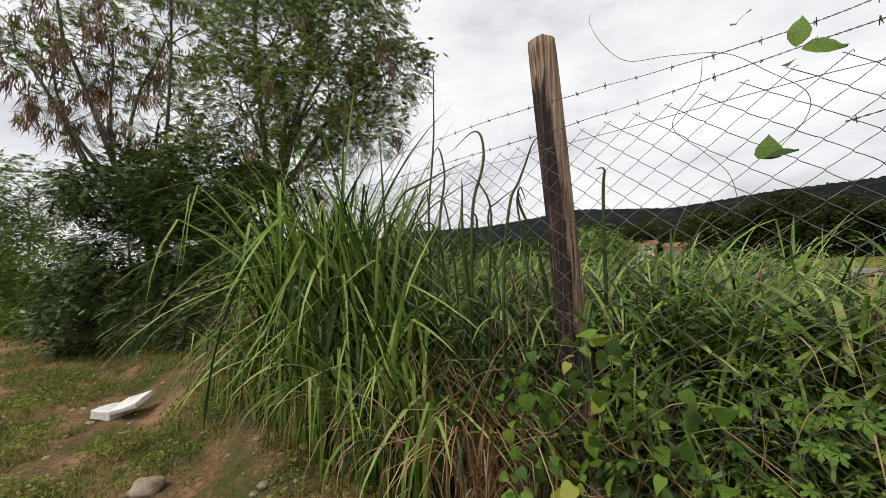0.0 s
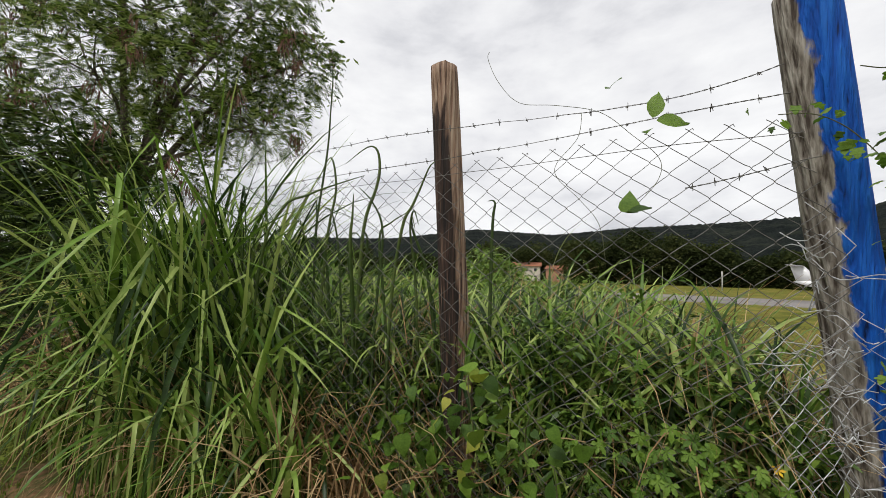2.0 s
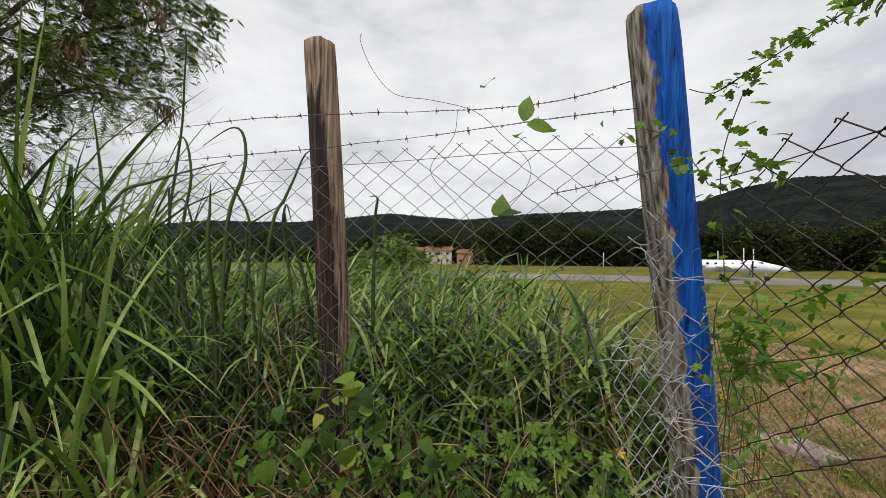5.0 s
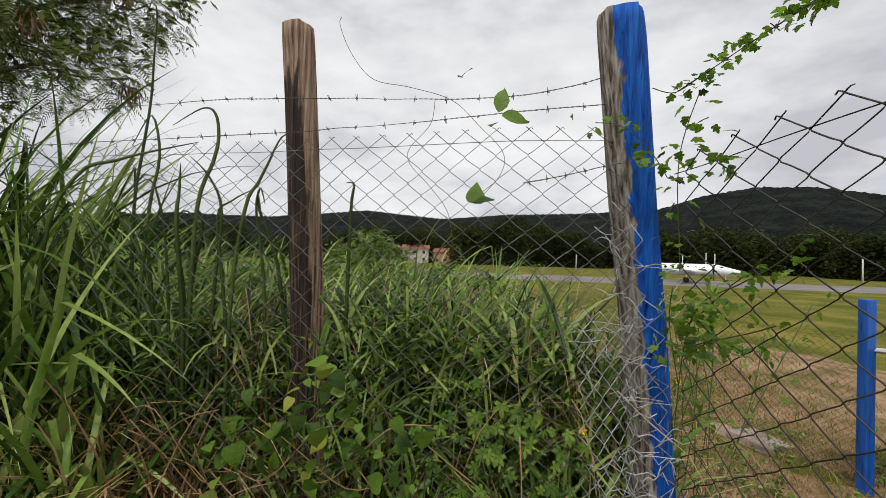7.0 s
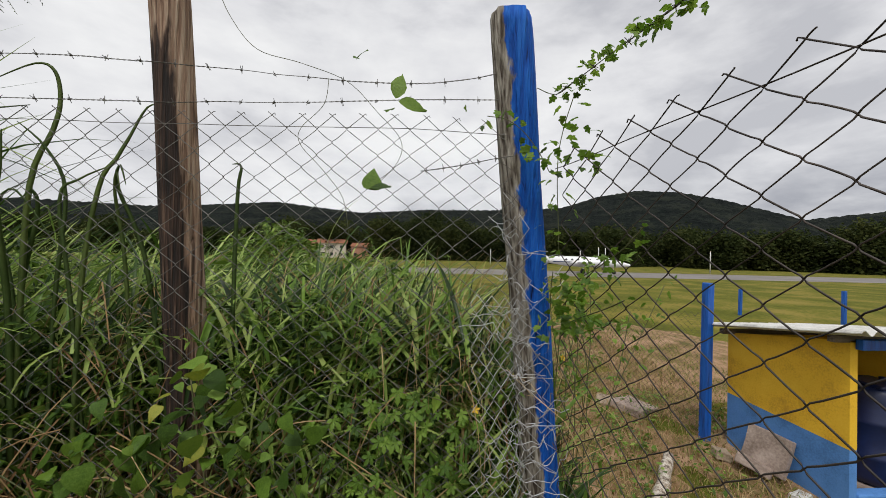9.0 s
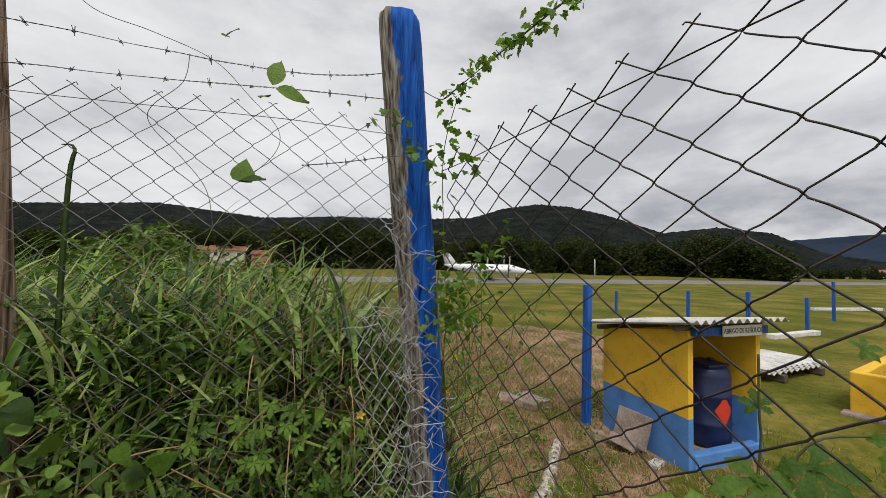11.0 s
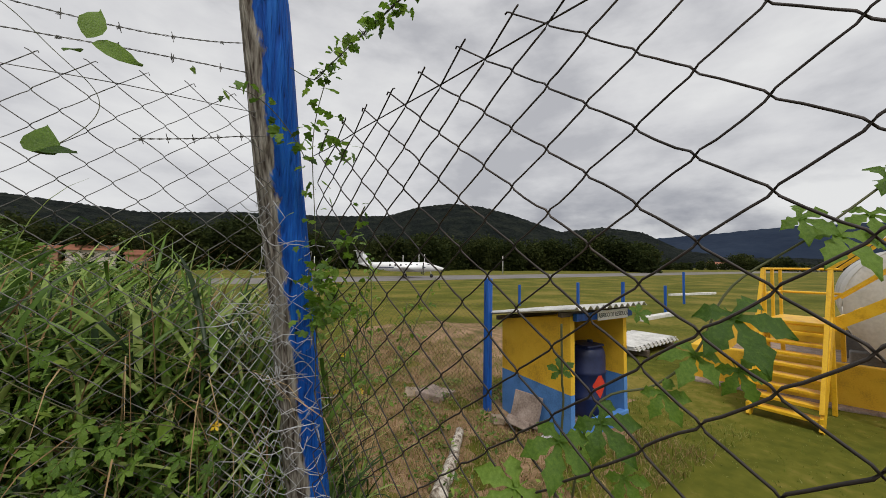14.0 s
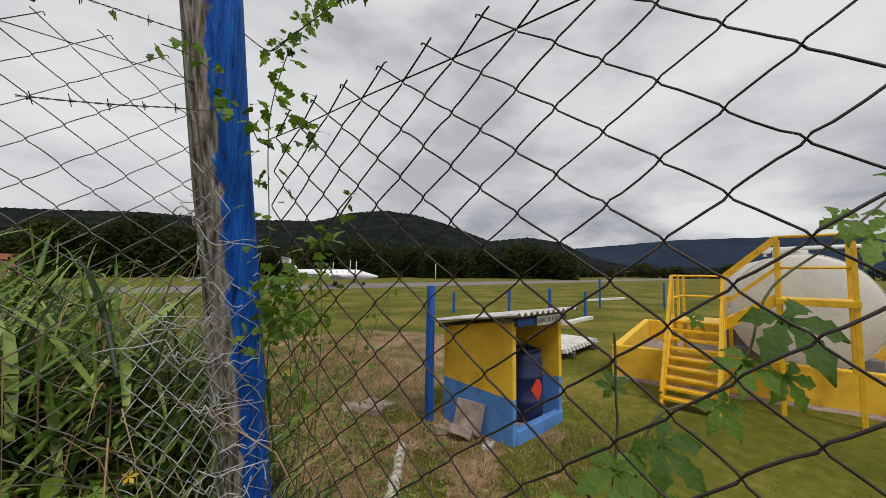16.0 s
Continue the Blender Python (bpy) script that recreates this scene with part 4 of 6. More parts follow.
# white-painted log on the grass
pts = [(3.00 - 0.085 * k + 0.010 * math.sin(1.7 * k), 3.80 - 0.098 * k, ground_z(3.0 - 0.085 * k, 3.8 - 0.098 * k) + 0.035 + 0.012 * math.sin(0.8 * k)) for k in range(13)]
tagged(new("white_log", tube_mesh("white_log", pts, [0.046 + 0.0018 * k + 0.012 * rng.random() for k in range(len(pts))], M_LOGPAINT, 9)), "rough log with flaking white paint lying on the grass", "log")


def square_post(x, y, h, label, lean=0.0, r=0.05):
    z = ground_z(x, y)
    me = slab("blue_post", (-r, -r, -0.12), (r, r, h), M_BLUEPAINT, 0.010, 0.002, 3)
    ob = new("blue_post", me)
    ob.matrix_world = pose(x, y, z, 0, lean, 8)
    return tagged(ob, label, "fence post", "low blue posts")


square_post(3.68, 4.12, 1.80, "squared timber post painted bright blue beside the shelter", 0.6, 0.044)
for x, y, h in ((13.4, 13.6, 1.05), (13.9, 10.5, 1.25), (13.2, 8.0, 1.4), (17.2, 8.5, 1.15), (21.5, 9.7, 1.7), (24.4, 7.2, 1.55)):
    square_post(x, y, h, "low post painted blue standing on the mown grass", 1.0)

# fine wire mesh behind the shelter post
FINE_LINE = [(3.62, 4.12), (2.6, 6.0), (1.6, 9.0)]
chain_link("low_mesh_fence", FINE_LINE, 4.6, 0.035, 0.035, 0.95, -0.45, 0.0013, M_RUSTWIRE, "fine dark wire mesh fence running to the shelter post", 0.02)

# white kerb pieces and a stack of roof sheets on the grass
for x, y, l, r in ((14.9, 7.7, 2.7, 4), (29.0, 12.5, 5.0, -8)):
    ob = new("white_kerb", slab("white_kerb", (-l / 2, -0.12, -0.12), (l / 2, 0.12, 0.14), M_WHITE, 0.02, 0.01, 2))
    ob.matrix_world = pose(x, y, ground_z(x, y), 0, 0, r)
    tagged(ob, "low kerb with worn white paint on the grass", "kerb", "white kerbs")


def sheet_stack():
    st = thing("roof_sheet_stack", "stack of pale corrugated roof sheets lying on boards", "stack", pose(9.1, 5.15, ground_z(9.1, 5.15), 0, 0, 95) @ Matrix.Diagonal((1.15, 1.15, 1.1, 1)))
    for q in range(3):
        n, v, f = 60, [], []
        for y in (-0.45, 0.45):
            for dz in (0.006, 0):
                for i in range(n + 1):
                    x = -0.95 + 1.9 * i / n
                    v.append((y + 0.02 * q, x, 0.14 + 0.03 * q + dz + 0.02 * math.sin(x * 36)))
        w = n + 1
        for i in range(n):
            f += [(i, i + 1, 2 * w + i + 1, 2 * w + i), (w + i, 3 * w + i, 3 * w + i + 1, w + i + 1), (i, w + i, w + i + 1, i + 1), (2 * w + i, 2 * w + i + 1, 3 * w + i + 1, 3 * w + i)]
        part("roof_sheet", mesh_of("roof_sheet", v, f, M_CEMENT), st)
    for y in (-0.6, 0.6):
        part("board", slab("board", (-0.5, y - 0.06, 0), (0.5, y + 0.06, 0.12), M_TIMBER, 0.008), st, "weathered board")


sheet_stack()


# ---- tank station: bund, tank, stair and platform ----
STATION = pose(6.735, 1.496, -0.5, 0, 0, 12)


def bund():
    b = thing("bund_wall", "low yellow-painted masonry wall round the tank", "wall", STATION)
    for lo, hi in (((1.45, -4.6, 0), (1.60, 1.64, 0.60)), ((1.60, 1.49, 0), (6.6, 1.64, 0.60)), ((1.60, -4.6, 0), (6.6, -4.45, 0.60)), ((6.45, -4.45, 0), (6.6, 1.49, 0.60))):
        part("wall", slab("wall", lo, hi, M_YELLOW, 0.02, 0.004, 2), b)
    part("bund_floor", slab("bund_floor", (1.6, -4.45, -0.05), (6.45, 1.49, 0.04), M_CONCRETE, 0.005), b, "bare concrete floor")
    fp = thing("footing", "strip of bare earth and concrete along the bund wall", "footing", STATION)
    part("concrete_strip", slab("concrete_strip", (1.25, -4.6, -0.12), (1.45, 1.7, 0.03), M_CONCRETE, 0.02, 0.02, 5), fp)


bund()


def tank():
    t = thing("fuel_tank", "large horizontal cream-white cylindrical tank on saddles", "tank", STATION)
    R, cy, cz, xa, xb = 1.02, -1.28, 1.36, 2.45, 6.0
    prof = [(xa - 0.13, 0.02), (xa - 0.125, 0.35), (xa - 0.105, 0.6), (xa - 0.075, 0.82), (xa - 0.03, 0.96), (xa, R), (xb, R), (xb + 0.1, 0.95), (xb + 0.25, 0.5), (xb + 0.3, 0.02)]
    s, v, f = 56, [], []
    for x, r in prof:
        v += [(x, cy + r * math.cos(2 * math.pi * k / s), cz + r * math.sin(2 * math.pi * k / s)) for k in range(s)]
    for j in range(len(prof) - 1):
        f += [(j * s + k, (j + 1) * s + k, (j + 1) * s + (k + 1) % s, j * s + (k + 1) % s) for k in range(s)]
    part("shell", mesh_of("shell", v, f, M_TANK, True), t)
    for x in (xa, xa + 1.6, xb):
        part("weld_band", tube_mesh("weld_band", [(x, cy + R * math.cos(a), cz + R * math.sin(a)) for a in np.linspace(0, 6.283, 57)], 0.008, M_TANK, 5), t)
    for x in (2.7, 5.5):
        part("saddle", slab("saddle", (x - 0.12, cy - 0.95, 0.04), (x + 0.12, cy + 0.95, 0.62), M_DARKTANK, 0.02), t, "dark concrete saddle")
    part("fill_pipe", tube_mesh("fill_pipe", [(3.0, cy + 0.4, cz + 1.0), (3.0, cy + 0.4, 2.50), (3.0, cy - 1.6, 2.54)], 0.035, M_PLANE, 10), t, "white fill pipe")
    part("valve", slab("valve", (2.92, cy + 0.32, 2.42), (3.08, cy + 0.52, 2.54), M_PLANE, 0.015), t)
    part("manhole", tube_mesh("manhole", [(3.3, cy, cz + R - 0.05), (3.3, cy, cz + R + 0.10)], 0.26, M_TANK, 20), t)


tank()


def stair():
    s = thing("steel_stair", "yellow-painted steel stair with open treads and handrails", "stair", pose(6.70, 1.50, -0.5, 0, 0, 3))
    n, rise, run = 9, 0.135, 0.098
    for yy in (0.0, 0.69):
        part("stringer", mesh_of("stringer", *slanted((-0.04, yy, 0.0), (0.84, yy, 1.29), 0.15, 0.035), M_YSTEEL), s)
    for k in range(n):
        part("tread", slab("tread", (0.02 + run * k - 0.06, 0.018, rise * (k + 1) - 0.02), (0.02 + run * k + 0.14, 0.672, rise * (k + 1) + 0.018), M_YSTEEL, 0.004), s)
    part("landing", slab("landing", (0.82, 0.0, 1.175), (1.75, 0.71, 1.225), M_YSTEEL, 0.004), s)
    for x, yy in ((0.9, 0.02), (1.7, 0.02), (0.9, 0.69), (1.7, 0.69)):
        part("post", slab("post", (x - 0.025, yy - 0.025, 0.0 if x < 1 else 0.6), (x + 0.025, yy + 0.025, 1.19), M_YSTEEL, 0.004), s)
    # handrails of the lower flight
    for yy in (0.0, 0.70):
        part("newel", slab("newel", (0.80, yy - 0.025, 1.2), (0.85, yy + 0.025, 1.98), M_YSTEEL, 0.004), s)
        part("newel", slab("newel", (-0.05, yy - 0.02, 0.0), (-0.01, yy + 0.02, 0.18), M_YSTEEL, 0.004), s)
        part("handrail", mesh_of("handrail", *slanted((0.0, yy, 0.22), (0.83, yy, 1.97), 0.05, 0.045), M_YSTEEL), s)
    for z in (1.97, 1.60):
        part("rail", tube_mesh("rail", [(0.83, 0.70, z), (1.72, 0.70, z), (1.72, 0.0, z)], 0.02, M_YSTEEL, 8), s)
    part("post", slab("post", (1.70, 0.68, 1.2), (1.74, 0.72, 1.98), M_YSTEEL, 0.004), s)
    part("post", slab("post", (1.25, 0.68, 1.2), (1.29, 0.72, 1.98), M_YSTEEL, 0.004), s)
    # upper flight to the platform
    for x in (0.85, 1.52):
        part("stringer", mesh_of("stringer", *slanted((x, 0.02, 1.2), (x, -0.62, 1.64), 0.14, 0.03), M_YSTEEL), s)
        part("handrail", mesh_of("handrail", *slanted((x, 0.0, 1.98), (x, -0.62, 2.55), 0.045, 0.045), M_YSTEEL), s)
        part("handrail", mesh_of("handrail", *slanted((x, 0.0, 1.55), (x, -0.62, 2.10), 0.03, 0.03), M_YSTEEL), s)
    for k in range(3):
        part("tread", slab("tread", (0.87, -0.20 - 0.17 * k, 1.30 + 0.11 * k), (1.50, -0.02 - 0.17 * k, 1.33 + 0.11 * k), M_YSTEEL, 0.004), s)
    part("platform", slab("platform", (0.80, -1.42, 1.57), (1.58, -0.60, 1.66), M_YSTEEL, 0.005), s)
    for x in (0.85, 1.52):
        for yy in (-0.63, -1.38):
            part("post", slab("post", (x - 0.028, yy - 0.028, 0.0 if x < 1 else 0.6), (x + 0.028, yy + 0.028, 2.56), M_YSTEEL, 0.004), s)
    for z in (2.55, 2.1):
        part("rail", tube_mesh("rail", [(0.85, -0.63, z), (0.85, -1.38, z), (1.52, -1.38, z)], 0.02, M_YSTEEL, 8), s)


def slanted(a, b, h, w):
    """A bar from a to b, h high and w wide."""
    a, b = Vector(a), Vector(b)
    d = (b - a).normalized()
    u = d.cross(Vector((0, 0, 1))).normalized() * (w / 2)
    n = u.cross(d).normalized() * (h / 2)
    v = [a - u - n, a + u - n, a + u + n, a - u + n, b - u - n, b + u - n, b + u + n, b - u + n]
    return v, [(3, 2, 1, 0), (4, 5, 6, 7), (0, 1, 5, 4), (1, 2, 6, 5), (2, 3, 7, 6), (3, 0, 4, 7)]


stair()


# ---- aircraft and far houses ----
def aircraft():
    p = thing("aircraft", "small white twin-engined turboprop aircraft on the runway edge", "aircraft", pose(25.8, 53.0, -0.585, 0, 0, -26))
    prof = [(-7.2, 0.05, 2.25), (-6.2, 0.28, 2.1), (-4.5, 0.55, 1.9), (-2, 0.76, 1.75), (2.2, 0.78, 1.7), (3.6, 0.76, 1.72), (4.4, 0.62, 1.62), (5.6, 0.42, 1.48), (6.6, 0.18, 1.4), (6.9, 0.03, 1.38)]
    s, v, f = 24, [], []
    for x, r, z in prof:
        v += [(x, r * math.cos(2 * math.pi * k / s), z + r * math.sin(2 * math.pi * k / s)) for k in range(s)]
    for j in range(len(prof) - 1):
        f += [(j * s + k, (j + 1) * s + k, (j + 1) * s + (k + 1) % s, j * s + (k + 1) % s) for k in range(s)]
    part("fuselage", mesh_of("fuselage", v, f, M_PLANE, True), p)

    def foil(name, a, b, ca, cb, th, label=""):
        a, b = Vector(a), Vector(b)
        up = Vector((0, 0, 1)) if abs((b - a).z) < 1 else Vector((0, 1, 0))
        v, f = [], []
        for o, c in ((a, ca), (b, cb)):
            for fx, fz in ((0.5, 0), (0.25, 0.5), (-0.2, 0.35), (-0.5, 0), (-0.2, -0.3), (0.25, -0.4)):
                v.append(o + Vector((fx * c, 0, 0)) + up * fz * th * c)
        f = [(k, (k + 1) % 6, 6 + (k + 1) % 6, 6 + k) for k in range(6)] + [tuple(range(5, -1, -1)), tuple(range(6, 12))]
        part(name, mesh_of(name, v, f, M_PLANE, True), p, label)

    foil("wing", (0.6, 0.5, 1.25), (0.2, 8.0, 1.7), 2.1, 1.0, 0.14)
    foil("wing", (0.6, -0.5, 1.25), (0.2, -8.0, 1.7), 2.1, 1.0, 0.14)
    foil("tail_fin", (-5.9, 0, 2.2), (-6.9, 0, 4.1), 2.2, 1.2, 0.10)
    foil("tailplane", (-6.9, 0, 4.12), (-7.2, 2.7, 4.15), 1.3, 0.8, 0.10)
    foil("tailplane", (-6.9, 0, 4.12), (-7.2, -2.7, 4.15), 1.3, 0.8, 0.10)
    for y in (2.6, -2.6):
        e = part("engine", tube_mesh("engine", [(-1.4, y, 1.55), (0.2, y, 1.6), (2.0, y, 1.6), (2.8, y, 1.6), (3.0, y, 1.6)], [0.1, 0.42, 0.45, 0.36, 0.15], M_PLANE, 14), p)
        part("spinner", tube_mesh("spinner", [(3.0, y, 1.6), (3.4, y, 1.6)], [0.14, 0.02], M_RUBBER, 10), e)
        for a in (0.3, 2.39, 4.49):
            part("propeller_blade", mesh_of("propeller_blade", *slanted((3.12, y, 1.6), (3.12, y + 1.15 * math.cos(a), 1.6 + 1.15 * math.sin(a)), 0.03, 0.16), M_RUBBER), e)
        part("gear_leg", tube_mesh("gear_leg", [(0.3, y, 0.3), (0.4, y, 1.4)], 0.07, M_PLANE, 8), p)
        part("wheel", tube_mesh("wheel", [(0.3, y - 0.12, 0.33), (0.3, y + 0.12, 0.33)], 0.33, M_RUBBER, 16), p)
    part("gear_leg", tube_mesh("gear_leg", [(4.6, 0, 0.3), (4.4, 0, 1.3)], 0.06, M_PLANE, 8), p)
    part("wheel", tube_mesh("wheel", [(4.6, -0.1, 0.28), (4.6, 0.1, 0.28)], 0.28, M_RUBBER, 16), p)
    for k in range(6):
        for y in (0.79, -0.79):
            part("window", tube_mesh("window", [(2.2 - 0.85 * k, y * 0.93, 2.0), (2.2 - 0.85 * k, y * 0.945, 2.0)], 0.17, M_PANE, 12), p)
    part("windscreen", slab("windscreen", (3.75, -0.55, 1.98), (4.25, 0.55, 2.24), M_PANE, 0.08), p)
    for y in (0.775, -0.775):
        part("stripe", slab("stripe", (-4.0, min(y, y * 0.97), 1.58), (3.6, max(y, y * 0.97), 1.70), M_DRUM, 0.004), p, "dark blue stripe along the side")


aircraft()


def house(x, y, w, d, h, rot, wall_m, label):
    hs = thing("house", label, "house", pose(x, y, -0.7, 0, 0, rot), "houses beyond the airfield")
    part("wall", slab("wall", (-w / 2, -d / 2, 0), (w / 2, d / 2, h), wall_m, 0.02), hs)
    o = 0.5
    v = [(-w / 2 - o, -d / 2 - o, h), (w / 2 + o, -d / 2 - o, h), (w / 2 + o, d / 2 + o, h), (-w / 2 - o, d / 2 + o, h), (-w / 2 - o, 0, h + d * 0.22), (w / 2 + o, 0, h + d * 0.22)]
    part("roof", mesh_of("roof", v, [(0, 1, 5, 4), (2, 3, 4, 5), (0, 4, 3), (1, 2, 5), (3, 2, 1, 0)], M_ROOFTILE), hs, "red clay tile roof")
    for fl in range(max(1, int(h / 2.7))):
        for k in range(max(2, int(w / 3))):
            px = -w / 2 + (k + 0.5) * w / max(2, int(w / 3))
            wd = part("window", slab("window", (px - 0.5, -d / 2 - 0.04, 1.0 + 2.7 * fl), (px + 0.5, -d / 2 + 0.02, 2.1 + 2.7 * fl), M_PANE, 0.01), hs)
            part("sill", slab("sill", (px - 0.6, -d / 2 - 0.12, 0.9 + 2.7 * fl), (px + 0.6, -d / 2 - 0.02, 0.99 + 2.7 * fl), M_HOUSEWALL, 0.01), wd)


for hx, hy, hw, hd, hh, hr, hm in ((-30, 140, 10, 7, 5.6, 8, M_HOUSEWALL), (-41, 143, 7, 7, 5.4, 8, M_BRICKWALL), (-18, 142, 9, 7, 4.6, -4, M_BRICKWALL), (-8, 146, 8, 6, 5.0, 5, M_HOUSEWALL), (330, 125, 13, 8, 4.2, -60, M_HOUSEWALL)):
    house(hx, hy, hw, hd, hh, hr, hm, "two-storey house with red tile roof beyond the airfield" if hh > 4 else "low house with red tile roof beyond the airfield")


def pole(a, d, h):
    x, y = math.sin(radians(a)) * d, math.cos(radians(a)) * d
    ob = new("field_pole", tube_mesh("field_pole", [(0, 0, -0.3), (0.02, 0, h * 0.5), (0.03, 0.02, h)], [0.13, 0.11, 0.10], M_CEMENT, 8))
    ob.matrix_world = pose(x, y, ground_z(x, y))
    tagged(ob, "thin pale pole standing before the dark woods", "pole", "poles before the woods")


for a_, d_, h_ in ((25.8, 96, 4.6), (28.3, 98, 5.2), (29.2, 98, 5.0), (41.5, 92, 4.4), (12.5, 100, 4.2)):
    pole(a_, d_, h_)


# ---- trees and shrubs ----
CROWN_DENSE = [(-5.69, 4.06, 5.93, 1.1), (-5.14, 4.57, 5.14, 0.8), (-6.24, 3.64, 4.63, 1.2), (-5.60, 4.22, 4.06, 0.8), (-7.05, 3.15, 6.09, 1.2), (-7.53, 2.79, 4.76, 1.2), (-7.79, 2.36, 3.36, 1.0), (-6.62, 3.36, 3.32, 0.9), (-5.63, 4.05, 7.46, 1.3), (-7.44, 3.00, 7.86, 1.4)]
CROWN_OPEN = [(-8.95, 1.90, 6.34, 1.2), (-9.86, 1.13, 5.90, 1.0), (-10.12, 0.26, 5.42, 0.9), (-9.91, 0.49, 4.32, 0.6), (-9.20, 1.75, 4.47, 1.0), (-10.67, -0.24, 6.10, 0.8), (-8.88, 1.89, 7.99, 1.2), (-10.24, 0.33, 7.56, 1.0)]
SHRUB_DARK = [(-8.79, 0.86, 2.77, 0.7), (-8.37, 1.27, 1.74, 0.9), (-7.43, 1.81, 1.90, 0.9), (-8.58, 0.84, 1.05, 0.8), (-7.33, 1.54, 0.67, 0.8), (-6.76, 2.03, 0.65, 0.6), (-6.76, 2.39, 1.78, 0.7), (-8.98, 0.52, 0.47, 0.6), (-8.6, 1.3, 2.9, 1.0), (-7.6, 2.0, 2.8, 1.0), (-6.9, 2.7, 2.6, 0.8)]
SHRUB_BRIGHT = [(-13.58, 0.0, 3.46, 1.1), (-12.78, 0.10, 1.75, 1.0), (-14.59, -0.82, 2.36, 1.3), (-11.47, 0.58, 1.46, 0.7), (-15.75, -1.84, 2.69, 1.5), (-14.2, -0.6, 0.9, 1.3), (-12.4, 0.5, 0.7, 0.9)]


def limb(a, b, r0, r1, bend=0.25, n=8):
    a, b = Vector(a), Vector(b)
    side = Vector(rng.normal(size=3)) * bend * (b - a).length * 0.3
    pts = [a.lerp(b, t) + side * math.sin(math.pi * t) + Vector(rng.normal(size=3)) * 0.02 for t in np.linspace(0, 1, n)]
    return tube(pts, [r0 + (r1 - r0) * t for t in np.linspace(0, 1, n)], 7)


def tree(name, label, base, fork, clusters, trunk_r, frond_n, leaf_n, pods, material):
    t = thing(name, label, "tree")
    part("trunk", mesh_of("trunk", *limb(base, fork, trunk_r, trunk_r * 0.7, 0.2, 10), M_BARK, True), t)
    for cx, cy, cz, r in clusters:
        ch = [limb(fork, (cx, cy, cz), trunk_r * 0.45, 0.018)]
        for k in range(7):
            d = Vector(rng.normal(size=3)).normalized() * r * 0.9
            ch.append(limb((cx - d.x * 0.1, cy - d.y * 0.1, cz - r * 0.2), (cx + d.x, cy + d.y, cz + d.z * 0.8), 0.015, 0.004, 0.4, 6))
        part("branch", mesh_of("branch", *joined(ch), M_BARK, True), t)
    part("foliage", fronds("foliage", clusters, int(frond_n * 1.5), 0.21, material, 0.45), t, "feathery green foliage")
    if leaf_n:
        part("inner_foliage", leaf_cloud("inner_foliage", clusters, leaf_n, 0.11, material, 0.5, 0.3), t)
    if pods:
        out = []
        for cx, cy, cz, r in pods:
            for k in range(int(9 * r)):
                d = rng.normal(size=3)
                d /= np.linalg.norm(d)
                o = np.array([cx, cy, cz]) + d * r * np.array([0.95, 0.95, 0.7])
                m = 22
                p = o + rng.normal(size=(m, 3)) * np.array([0.05, 0.05, 0.06])
                ax = np.array([0, 0, -1.0]) + rng.normal(size=(m, 3)) * 0.3
                sd = np.cross(ax, rng.normal(size=(m, 3)))
                sd /= np.linalg.norm(sd, axis=1)[:, None]
                out.append(np.stack([p, p + ax * 0.07 + sd * 0.013, p + ax * 0.21, p + ax * 0.07 - sd * 0.013], 1))
        tagged(part("pod_foliage", quads_mesh("pod_foliage", np.concatenate(out), M_POD), t), "hanging bunches of dry brown seed pods", kind="stuff")
    return t


tree("tree", "tall feathery-leaved tree with dense dark crown and dry brown pods", (-7.3, 2.9, -0.1), (-7.0, 3.1, 2.6), CROWN_DENSE, 0.13, 460, 500, CROWN_DENSE[:8], M_TREELEAF)
tree("tree", "open-crowned feathery tree with many dry brown seed pods", (-9.2, 1.6, 0.0), (-9.1, 1.5, 2.4), CROWN_OPEN, 0.10, 190, 60, CROWN_OPEN * 4, M_TREELEAF)
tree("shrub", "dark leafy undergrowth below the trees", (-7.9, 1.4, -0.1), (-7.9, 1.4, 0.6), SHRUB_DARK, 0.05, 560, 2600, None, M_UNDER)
tree("shrub", "bright green feathery shrub at the edge of the grass", (-13.4, -0.2, -0.1), (-13.4, -0.2, 0.8), SHRUB_BRIGHT, 0.06, 460, 1400, None, M_FERN)

# trees and shrubs that close the view behind the tall grass
tree("shrub", "leafy green shrub beyond the overgrown fence", (-2.6, 7.7, -0.2), (-2.6, 7.7, 0.4), [(-2.95, 7.6, 1.45, 0.5), (-2.45, 7.7, 1.75, 0.5), (-2.1, 7.8, 1.35, 0.5), (-2.6, 7.7, 1.0, 0.7), (-1.85, 7.8, 0.9, 0.5), (-3.2, 7.7, 0.9, 0.6)], 0.04, 420, 2600, None, M_FERN)
# branch of a tree over the path
tagged(new("tree_branch", mesh_of("tree_branch", *limb((-7.6, -1.9, 4.3), (-4.75, 0.30, 4.32), 0.10, 0.035, 0.1), M_BARK, True)), "bare tree limb reaching over the path", "branch")


# ---- tall grass ----
def roots_in(n, x0, x1, y0, y1, keep=None):
    out = []
    while len(out) < n:
        x, y = x0 + (x1 - x0) * rng.random(), y0 + (y1 - y0) * rng.random()
        if keep is None or keep(x, y):
            out.append((x, y, ground_z(x, y) - 0.02))
    return np.array(out)


def stuff(name, me, label):
    return tagged(new(name, me), label, "grass", kind="stuff")


def mound(x, y):
    """Height that the grass reaches over the soil behind the fence."""
    h = 1.50 + 0.25 * noise.noise(Vector((x * 1.3, y * 1.3, 13))) - 1.25 * smoothstep(0.48, 1.15, x + 0.06 * (y - 1.6)) + 0.30 * smoothstep(-1.6, -2.6, x)
    return h


